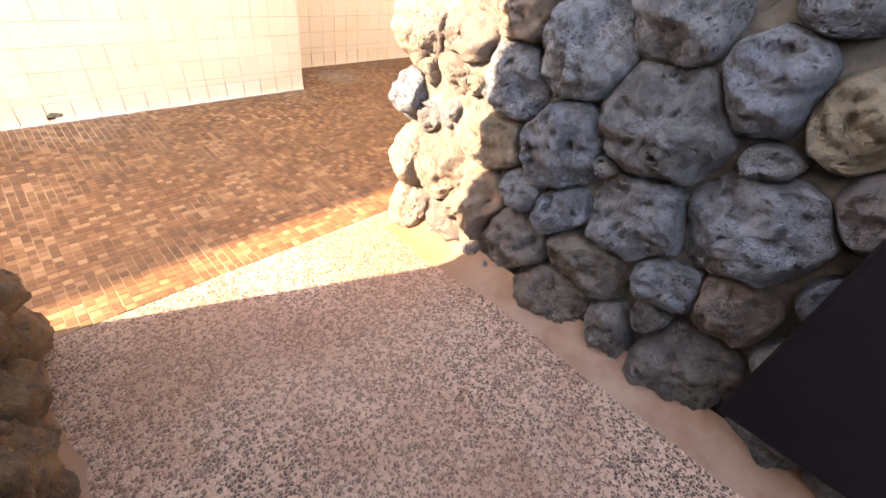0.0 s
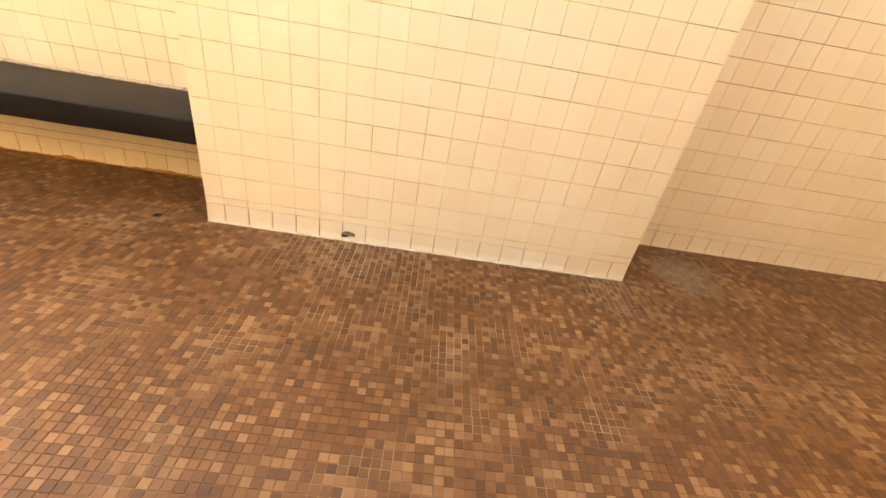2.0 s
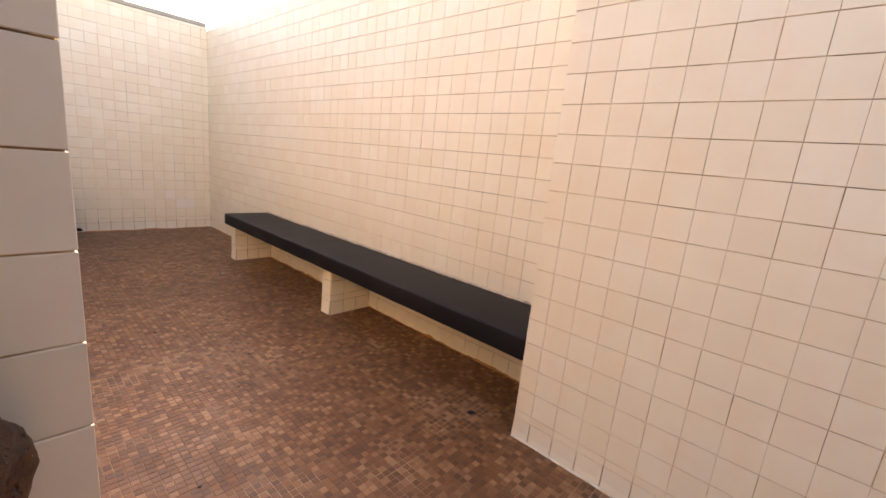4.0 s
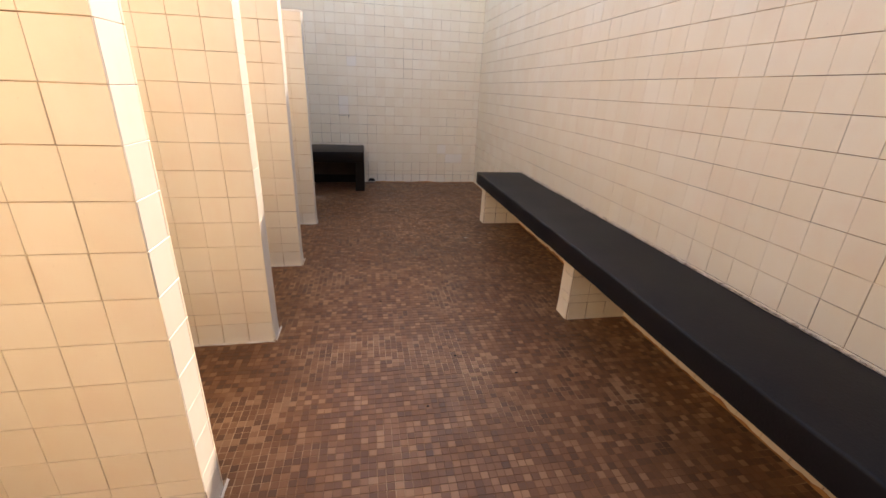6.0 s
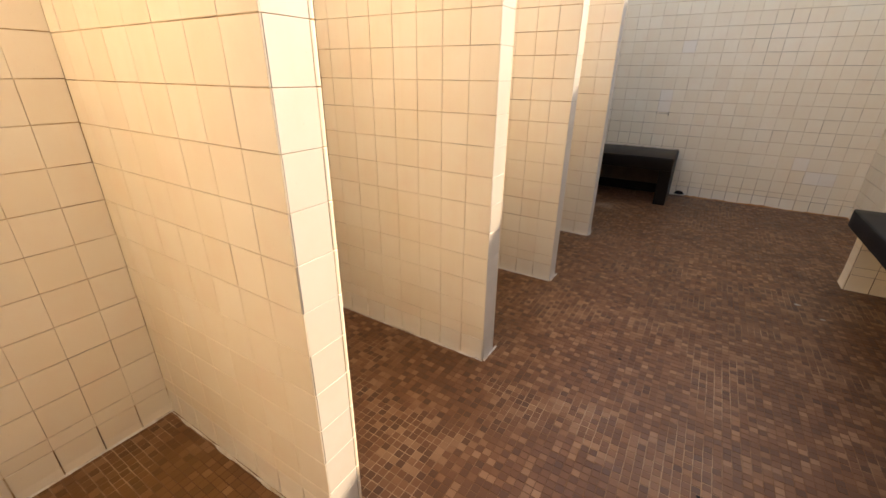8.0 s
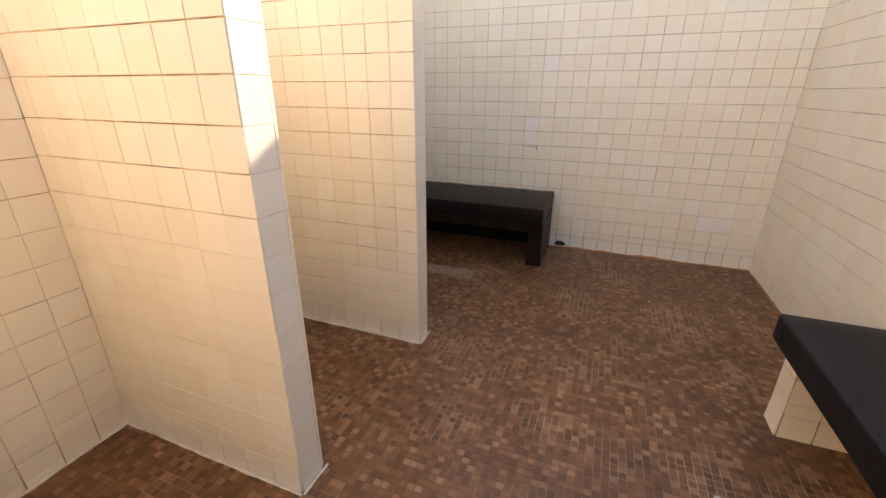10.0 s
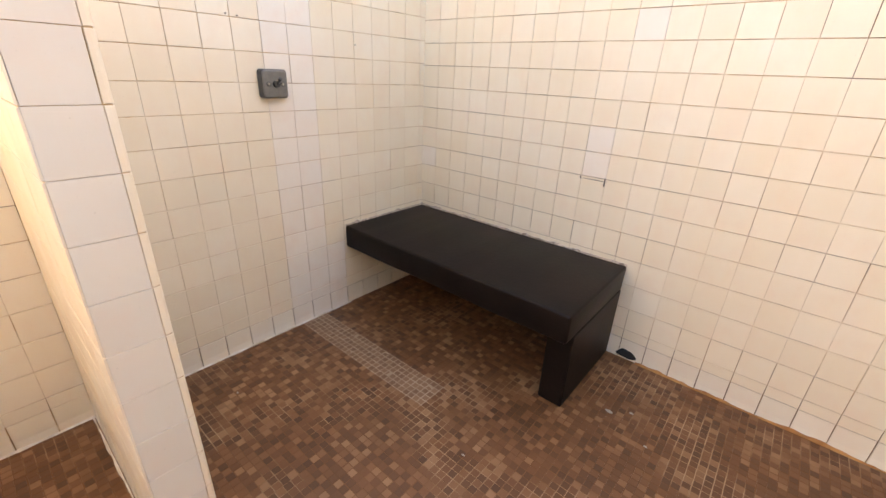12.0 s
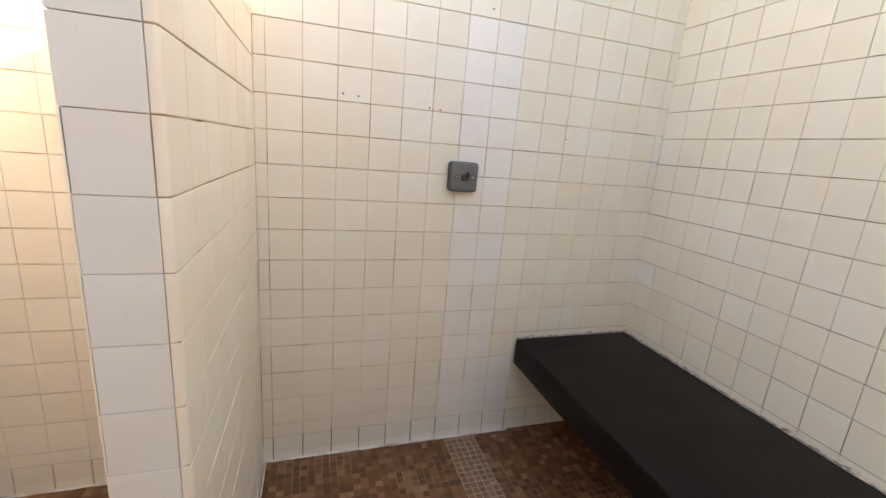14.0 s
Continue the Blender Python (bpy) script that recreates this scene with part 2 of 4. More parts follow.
M_FILLET = skirting()
M_MORTAR = plain("stone_mortar", (0.135, 0.112, 0.090), (0.060, 0.049, 0.040), 24, 0.92, 1.0, 140)
M_MORTAR_BROWN = plain("brown_stone_mortar", (0.15, 0.085, 0.04), (0.075, 0.042, 0.02), 18, 0.9, 1.0, 70)
M_CAULK = plain("white_caulk", (0.78, 0.74, 0.66), (0.50, 0.40, 0.28), 14, 0.7, 0.5, 90)
M_BEAD = plain("dirty_caulk", (0.74, 0.60, 0.48), (0.10, 0.055, 0.035), 55, 0.8, 0.5, 90)
M_CHIP = plain("broken_tile_body", (0.26, 0.22, 0.16), (0.06, 0.05, 0.04), 60, 0.9, 0.5, 120)
M_RUST = plain("rusty_bead", (0.60, 0.30, 0.105), (0.28, 0.10, 0.03), 9, 0.8, 0.4, 120)
M_BASEGROUT = plain("stained_base_grout", (0.36, 0.21, 0.10), (0.09, 0.054, 0.03), 11, 0.9, 0.5, 200)
M_PALEGROUT = plain("pale_floor_grout", (0.44, 0.32, 0.22), (0.32, 0.215, 0.14), 20, 0.9, 0.3, 200)
M_PAINT_WARM = plain("black_brown_bench_paint", (0.0088, 0.0055, 0.0045), (0.0140, 0.0086, 0.0066), 6, 0.42, 0.35, 60, Specular_IOR_Level=0.12)
# dark brown that carries the shade on the wall below the short seat
M_SEAT_SHADE = plain("dark_brown_seat_shade", (0.085, 0.052, 0.036), (0.050, 0.030, 0.021), 7, 0.7, 0.4, 90)
M_PAINT = plain("blue_black_bench_paint", (0.0085, 0.0080, 0.0092), (0.012, 0.0112, 0.0122), 6, 0.48, 0.3, 120, Specular_IOR_Level=0.15)
M_DIM = plain("tan_render", (0.34, 0.265, 0.165), (0.26, 0.20, 0.125), 3, 0.85, 0.3, 120)
M_CONCRETE = plain("pale_concrete", (0.42, 0.38, 0.32), (0.32, 0.29, 0.25), 3, 0.85, 0.3, 120)
M_SAND = plain("sandy_ground", (0.40, 0.33, 0.24), (0.32, 0.26, 0.19), 0.8, 0.95, 0.5, 60)
M_METAL = plain("grey_cast_metal", (0.15, 0.146, 0.135), (0.20, 0.192, 0.175), 40, 0.45, 0.15, 500, Metallic=0.4)
M_METALDARK = plain("dark_cast_metal", (0.055, 0.052, 0.048), (0.08, 0.076, 0.07), 40, 0.5, 0.15, 500, Metallic=0.3)
M_BRASS = plain("dull_screw_metal", (0.50, 0.48, 0.42), (0.36, 0.34, 0.30), 80, 0.35, 0.1, 600, Metallic=0.9)
M_DARK = plain("dark_toggle", (0.03, 0.03, 0.03), (0.045, 0.045, 0.042), 60, 0.35, 0.1, 500)
M_HOLE = plain("dark_hole", (0.012, 0.010, 0.009), (0.02, 0.017, 0.014), 60, 0.9, 0.3, 200)
M_GATE = plain("dark_gate_paint", (0.007, 0.005, 0.0065), (0.010, 0.007, 0.009), 8, 0.6, 0.2, 200, Specular_IOR_Level=0.1)
M_LITTER = plain("pale_scrap", (0.46, 0.43, 0.38), (0.28, 0.25, 0.21), 60, 0.7, 0.3, 300)

# ---------------------------------------------------------------- mesh helpers


def mesh_object(name, bm, material, smooth=False):
    me = bpy.data.meshes.new(name)
    bm.to_mesh(me)
    bm.free()
    me.materials.append(material)
    if smooth:
        for poly in me.polygons:
            poly.use_smooth = True
    return new(name, me)


def part(name, bm, material, parent, label="", smooth=False):
    ob = mesh_object(name, bm, material, smooth)
    ob.parent = parent
    if label:
        ob["label"] = label
    return ob


def box_bm(x0, x1, y0, y1, z0, z1, bevel=0.0, segments=2, wobble=0.0, cuts=0):
    bm = bmesh.new()
    bmesh.ops.create_cube(bm, size=1)
    for v in bm.verts:
        v.co = ((x0 + x1) / 2 + v.co.x * (x1 - x0), (y0 + y1) / 2 + v.co.y * (y1 - y0), (z0 + z1) / 2 + v.co.z * (z1 - z0))
    if bevel:
        bmesh.ops.bevel(bm, geom=bm.edges[:], offset=bevel, segments=segments, profile=0.5, affect="EDGES")
    if cuts:
        long = max(range(3), key=lambda a: (x1 - x0, y1 - y0, z1 - z0)[a])
        edges = [e for e in bm.edges if abs((e.verts[0].co - e.verts[1].co)[long]) > 0.5 * (x1 - x0, y1 - y0, z1 - z0)[long]]
        bmesh.ops.subdivide_edges(bm, edges=edges, cuts=cuts)
    if wobble:
        for v in bm.verts:
            v.co += noise.noise_vector(v.co * 4) * wobble
    return bm


def empty(name, x=0, y=0, z=0):
    ob = new(name)
    ob.location = (x, y, z)
    ob.empty_display_size = 0.1
    return ob


# ---------------------------------------------------------------- glazed wall tiles
PITCH = 0.1083
LIFT = 0.0035


def rows_to(top, low=0.147, pitch=PITCH):
    zs = [0.0, min(0.099, low - 0.034), low]
    while zs[-1] + pitch < top - 0.02:
        zs.append(zs[-1] + pitch)
    return zs + [top]


def steps(a, b, first=PITCH, pitch=PITCH):
    """Joints from a towards b, the first piece of its own width."""
    s = 1 if b > a else -1
    out = [a, a + s * first]
    while abs(b - out[-1]) > pitch + 0.012:
        out.append(out[-1] + s * pitch)
    return out + [b]


def tile_shape(w, h, cove=False, worn=False, joint=0.0024):
    """Corners and faces of one tile, its back on z = 0: x across, y up."""
    w, h, c, d = w / 2 - 0.0003, (h - joint) / 2, min(0.0011, joint / 2), 0.0006
    w -= 0.0015 if cove else 0.0009 if worn else 0.0
    t = LIFT
    low = 0.0045 if cove else 0.0
    v = [(-w, -h, 0), (w, -h, 0), (w, h, 0), (-w, h, 0),
         (-w, -h, t - c + low), (w, -h, t - c + low), (w, h, t - c), (-w, h, t - c),
         (-w + d, -h + c, t + low), (w - d, -h + c, t + low), (w - d, h - c, t), (-w + d, h - c, t)]
    f = [(0, 1, 5, 4), (1, 2, 6, 5), (2, 3, 7, 6), (3, 0, 4, 7), (4, 5, 9, 8), (5, 6, 10, 9), (6, 7, 11, 10), (7, 4, 8, 11)]
    if cove:
        m = len(v)
        y = -h + 0.028
        v += [(-w + d, y, t), (w - d, y, t)]
        f += [(8, 9, m + 1, m), (m, m + 1, 10, 11)]
        f[5] = (5, 6, 10, m + 1, 9)
        f[7] = (7, 4, 8, m, 11)
    else:
        f.append((8, 9, 10, 11))
    return v, f


tile_meshes = {}


def tile_mesh(w, h, cove, mat, worn=False, joint=0.0024):
    key = (round(w, 3), round(h, 3), cove, mat.name, worn, joint)
    if key not in tile_meshes:
        me = bpy.data.meshes.new("tile")
        v, f = tile_shape(w, h, cove, worn, joint)
        me.from_pydata(v, [], f)
        me.materials.append(mat)
        tile_meshes[key] = me
    return tile_meshes[key]


def tiled(wall, origin, across, us, zs, near=None, most=300, fresh=(), skip=(), taken=None, glaze=None, open_joints=(), joint=0.0024):
    """Tiles on one face of a wall. us: joints along `across` from origin; near: the stretch of u whose tiles are parts of their own."""
    across = Vector(across)
    up = Vector((0, 0, 1))
    out = across.cross(up)
    turn = Matrix((across, up, out)).transposed()
    us = sorted(us)
    count = [0] if taken is None else taken
    rv, rf = [], []
    for i in range(len(us) - 1):
        for j in range(len(zs) - 1):
            u, z = (us[i] + us[i + 1]) / 2, (zs[j] + zs[j + 1]) / 2
            w, h = us[i + 1] - us[i], zs[j + 1] - zs[j]
            if any(a < u < b and c < z < d for a, b, c, d in skip):
                continue
            isnew = any(a < u < b and c < z < d for a, b, c, d in fresh)
            cove = j == 0
            worn = random.random() < 0.28 or any(a < u < b and c < z < d for a, b, c, d in open_joints)
            mat = M_NEWTILE if isnew else glaze or (M_BASETILE if cove else M_TILE)
            place = Vector(origin) + across * u + up * z + out * random.uniform(-0.0004, 0.0004)
            tilt = Euler((random.gauss(0, 0.0013), random.gauss(0, 0.0013), random.gauss(0, 0.0012))).to_matrix()
            m = Matrix.Translation(place) @ (turn @ tilt).to_4x4()
            if isnew or (near and near[0] < u < near[1] and near[2] < z < near[3] and count[0] < most):
                ob = new("tile", tile_mesh(w, h, cove, mat, worn, joint))
                ob.parent = wall
                ob.matrix_basis = m
                count[0] += 1
            else:
                v, f = tile_shape(w, h, cove, worn, joint)
                k = len(rv)
                rv += [m @ Vector(q) for q in v]
                rf += [tuple(k + a for a in q) for q in f]
    if rv:
        me = bpy.data.meshes.new("tiles")
        me.from_pydata(rv, [], rf)
        me.materials.append(M_TILE)
        ob = new("tiles", me)
        ob.parent = wall
        ob["kind"] = "stuff"
    return count


# ---------------------------------------------------------------- plan, in metres
BACK, FRONT = 0.465, 1.292        # rear wall of the stalls, free ends of the partitions
BENCH, END = 3.129, 5.768         # wall behind the long bench, end wall
TOP, LOW = 2.44, 1.626            # wall tops, partition tops
PART_Y, THICK = (1.401, 2.270, 3.155, 4.055), 0.115
PIER_X, PIER_Y0, PIER_Y1 = 2.712, -1.293, 0.686
LINE = 1.195                      # where the mosaic begins
SOUTH = -5.0
G = LIFT                          # tiles stand this far before their bed
ROWS_HIGH = rows_to(TOP)
ROWS_END = [0.0, 0.099, 0.147, 0.253, 0.366, 0.481] + rows_to(TOP, 0.595, 0.1066)[2:]


def wall_block(name, x0, x1, y0, y1, top, label, material=M_GROUT, base=0.0):
    ob = mesh_object(name, box_bm(x0, x1, y0, y1, base, top), material)
    return tagged(ob, label, "wall", kind="structure")


# ground and floors
ground = mesh_object("ground", box_bm(-400, 400, -400, 400, -0.40, -0.065), M_SAND)
tagged(ground, "pale sandy ground outside the walls", "ground", kind="structure")
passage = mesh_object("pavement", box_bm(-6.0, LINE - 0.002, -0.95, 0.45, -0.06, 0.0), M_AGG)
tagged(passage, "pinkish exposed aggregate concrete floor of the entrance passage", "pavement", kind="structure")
floor = mesh_object("floor", box_bm(BACK - 0.05, BENCH + 0.05, 0.6, END + 0.05, -0.06, -0.0006), M_FGROUT)
tagged(floor, "brown one-inch mosaic tile floor of the shower room", "floor", kind="structure")
floor_south = mesh_object("floor_south", box_bm(LINE, BENCH + 0.05, SOUTH - 0.1, 0.6, -0.06, -0.0008), M_FGROUT)
tagged(floor_south, "brown mosaic floor beside the entrance", "floor", kind="structure")

strip_bed = mesh_object("floor_strip", box_bm(BACK, 1.303, 4.893, 5.038, -0.02, -0.0001), M_PALEGROUT)
tagged(strip_bed, "pale repaired strip of mosaic in the brown floor", "floor", kind="structure")

# perimeter walls
wall_bench = wall_block("wall_bench", BENCH + G, BENCH + 0.2, SOUTH, END + 0.2, TOP - 0.04, "cream glazed tile wall behind the long bench", M_GROUT_OLD)
wall_end = wall_block("wall_end", BACK - 0.15, BENCH, END + G, END + 0.2, TOP, "cream glazed tile end wall in open shade", M_GROUT_OLD)
wall_rear = wall_block("wall_rear", BACK - 0.2, BACK - G, 0.69, END, TOP, "cream glazed tile wall at the rear of the stalls")
wall_pier = wall_block("wall_pier", PIER_X + G, BENCH, PIER_Y0 + G, PIER_Y1 - G, TOP, "cream tiled pier standing out from the wall, one base tile chipped")
# two added tan walls that bound the light at the south end
wall_south = wall_block("wall_south", LINE, BENCH + 0.2, SOUTH - 0.2, SOUTH, TOP, "plain tan wall added to close the south end", M_DIM)
wall_inner = wall_block("wall_inner", 0.95, LINE, SOUTH, -1.25, TOP, "unseen plain tan wall added behind the stone wall", M_DIM)
# unseen slab, added so that the wall beyond the pier falls off into shade
shade_slab = mesh_object("ceiling", box_bm(0.9, BENCH + 0.3, SOUTH - 0.3, -3.1, TOP + 0.001, TOP + 0.12), M_CONCRETE)
tagged(shade_slab, "unseen pale concrete slab added to shade the south end", "ceiling", kind="structure")


def coping(x0, x1, y0, y1, z, high=0.05):
    ob = mesh_object("coping", box_bm(x0, x1, y0, y1, z, z + high, 0.012), M_CONCRETE)
    tagged(ob, "pale concrete coping on top of the tiled wall", "coping", kind="structure")


coping(BENCH + 0.03, BENCH + 0.22, -3.09, END + 0.22, TOP - 0.0395, 0.032)
coping(BACK - 0.17, BENCH - 0.005, END - 0.004, END + 0.22, TOP + 0.0005)
coping(BACK - 0.22, BACK + 0.004, 0.68, END - 0.005, TOP + 0.0005)
coping(PIER_X - 0.006, BENCH - 0.005, PIER_Y0 - 0.006, PIER_Y1 + 0.006, TOP + 0.0005)


def partition(y0, y1, x0, x1):
    """A free-standing tiled stall wall with a rounded free end and a white cap."""
    ob = mesh_object("partition", box_bm(x0, x1 - G, y0 + G, y1 - G, 0, LOW - 0.012), M_GROUT)
    tagged(ob, "cream glazed tile stall partition with a white bullnose cap", "partition", "stall partitions", kind="structure")
    return ob


partitions = [partition(y, y + THICK, BACK, FRONT) for y in PART_Y]

# long bench, its legs tiled
bench = empty("bench", 2.92, 2.4, 0)
tagged(bench, "long black-painted concrete wall bench on tiled legs", "bench")


def under(parent, name, bm, material, label="", smooth=False):
    """A part built in world places, hung under a thing that stands elsewhere."""
    ob = part(name, bm, material, parent, label, smooth)
    ob.matrix_parent_inverse = Matrix.Translation(parent.location).inverted()
    return ob


def slab(parent, x0, x1, y0, y1, z0, z1, material):
    bm = box_bm(x0, x1, y0, y1, z0, z1, 0.011, 3, 0.0, 46)
    for v in bm.verts:
        v.co += noise.noise_vector(v.co * 5) * 0.0035 + noise.noise_vector(v.co * 23) * 0.0012
    return under(parent, "seat", bm, material, "", True)


slab(bench, 2.715, BENCH - 0.002, PIER_Y1 + 0.003, 4.105, 0.351, 0.455, M_PAINT)


def bench_leg(y0):
    leg = under(bench, "leg", box_bm(2.780 + G, BENCH - 0.002, y0 + G, y0 + 0.112 - G, 0, 0.3505), M_BASEGROUT, "cream tiled bench leg")
    zs = [0.0, 0.099, 0.147, 0.252, 0.350]
    for x, w in ((2.8385, 0.107), (2.946, 0.106), (3.062, 0.126)):
        for j in range(4):
            for side in (0, 1):
                ob = new("tile", tile_mesh(w - 0.0012, zs[j + 1] - zs[j] - 0.0005, j == 0, M_TILE))
                ob.parent = leg
                at = Vector((x, y0 + G if side == 0 else y0 + 0.112 - G, (zs[j] + zs[j + 1]) / 2))
                face = Matrix(((1, 0, 0), (0, 0, -1), (0, 1, 0))) if side == 0 else Matrix(((-1, 0, 0), (0, 0, 1), (0, 1, 0)))
                ob.matrix_basis = Matrix.Translation(at) @ face.to_4x4()
    for j in range(4):
        ob = new("tile", tile_mesh(0.109, zs[j + 1] - zs[j] - 0.0005, j == 0, M_TILE))
        ob.parent = leg
        ob.matrix_basis = Matrix.Translation((2.780 + G, y0 + 0.056, (zs[j] + zs[j + 1]) / 2)) @ Matrix(((0, 0, -1), (-1, 0, 0), (0, 1, 0))).to_4x4()


bench_leg(2.297)
bench_leg(3.995)

# short bench in the corner: seat, panel leg
bench_short = empty("bench", 1.1, 5.48, 0)
tagged(bench_short, "short dark brown painted concrete bench in the tiled corner", "bench")
slab(bench_short, BACK + 0.004, 1.71, 5.187, END - 0.003, 0.338, 0.455, M_PAINT_WARM)
bm = box_bm(1.606, 1.708, 5.263, END - 0.003, 0.0, 0.3375, 0.006, 2)
under(bench_short, "leg", bm, M_PAINT_WARM, "dark painted panel leg")
# two dark boards added before the end wall, painting the shade under the seat
under(bench_short, "back_panel", box_bm(BACK + 0.006, 1.6045, END - 0.020, END - 0.002, 0.098, 0.3375, 0.003), M_SEAT_SHADE, "added dark brown board, shade under the seat put into its colour")
under(bench_short, "plinth", box_bm(BACK + 0.010, 1.6045, END - 0.026, END - 0.002, 0.001, 0.0975, 0.003), M_PAINT_WARM, "added black strip for the deep shade under the seat")


def caulk(parent, a, b, z, side):
    """A ragged bead where a bench meets a wall."""
    bm = bmesh.new()
    a, b = Vector(a), Vector(b)
    n = int((b - a).length / 0.012)
    rings = []
    for i in range(n + 1):
        p = a.lerp(b, i / n)
        r = 0.0030 + 0.0140 * max(0.0, noise.noise(p * 24) + 0.5 * noise.noise(p * 90) - 0.05)
        rings.append([bm.verts.new(p + Vector(side) * (r * c) + Vector((0, 0, r * s))) for c, s in ((0, -1), (1, -0.6), (1.0, 0.4), (0.4, 1.0), (0, 1.1))])
    for r0, r1 in zip(rings, rings[1:]):
        for k in range(4):
            bm.faces.new((r0[k], r0[k + 1], r1[k + 1], r1[k]))
    bmesh.ops.recalc_face_normals(bm, faces=bm.faces[:])
    return under(parent, "caulk", bm, M_BEAD, "ragged dirty caulk bead", True)


caulk(bench_short, (BACK, END - 0.004, 0.456), (1.71, END - 0.004, 0.456), 0.456, (0, -1, 0))
caulk(bench_short, (BACK + 0.004, 5.19, 0.456), (BACK + 0.004, END, 0.456), 0.456, (1, 0, 0))
caulk(bench, (BENCH - 0.003, 0.70, 0.456), (BENCH - 0.003, 4.10, 0.456), 0.456, (-1, 0, 0))


def foot(name, a, b, side, material, label):
    """A thin uneven bead along the foot of a wall."""
    bm = bmesh.new()
    a, b = Vector(a), Vector(b)
    n = int((b - a).length / 0.02)
    rings = []
    for i in range(n + 1):
        p = a.lerp(b, i / n)
        r = 0.0042 + 0.0036 * noise.noise(p * 17)
        tall = 1.0 + (3.0 * max(0.0, noise.noise(p * 5) + 0.35 * noise.noise(p * 31) + 0.28) if material == M_RUST else 0.0)
        rings.append([bm.verts.new(p + Vector(side) * (r * c * (0.5 if material == M_RUST else 1.0)) + Vector((0, 0, r * s * tall))) for c, s in ((-0.3, 1.2), (0.4, 0.7), (0.8, 0.3), (1.2, -0.1))])
    for r0, r1 in zip(rings, rings[1:]):
        for k in range(3):
            bm.faces.new((r0[k], r0[k + 1], r1[k + 1], r1[k]))
    bmesh.ops.recalc_face_normals(bm, faces=bm.faces[:])
    ob = mesh_object(name, bm, material, True)
    tagged(ob, label, "bead", kind="structure")


PALE, RUST = "pale caulk bead at the foot of the tiled wall", "rust-stained bead at the foot of the tiled wall"
for i, y in enumerate(PART_Y):
    foot("trim", (BACK, y - 0.008, 0), (FRONT + 0.006, y - 0.008, 0), (0, -1, 0), M_CAULK, PALE)
    foot("trim", (FRONT + 0.009, y - 0.006, 0), (FRONT + 0.009, y + THICK + 0.006, 0), (1, 0, 0), M_CAULK, PALE)
    y_low = 0.69 if i == 0 else PART_Y[i - 1] + THICK
    foot("trim", (BACK + 0.008, y_low, 0), (BACK + 0.008, y, 0), (1, 0, 0), M_CAULK, PALE)
foot("trim", (BACK, PART_Y[3] + THICK + 0.008, 0), (FRONT + 0.004, PART_Y[3] + THICK + 0.008, 0), (0, 1, 0), M_CAULK, PALE)
foot("trim", (BACK + 0.008, PART_Y[3] + THICK, 0), (BACK + 0.008, 5.2, 0), (1, 0, 0), M_CAULK, PALE)
foot("trim", (PIER_X - 0.008, PIER_Y0, 0), (PIER_X - 0.008, PIER_Y1, 0), (-1, 0, 0), M_CAULK, PALE)
foot("trim", (1.84, END - 0.008, 0), (BENCH, END - 0.008, 0), (0, -1, 0), M_RUST, RUST)
foot("trim", (BENCH - 0.008, 0.72, 0), (BENCH - 0.008, END, 0), (-1, 0, 0), M_RUST, RUST)

# ---------------------------------------------------------------- lava stone walls


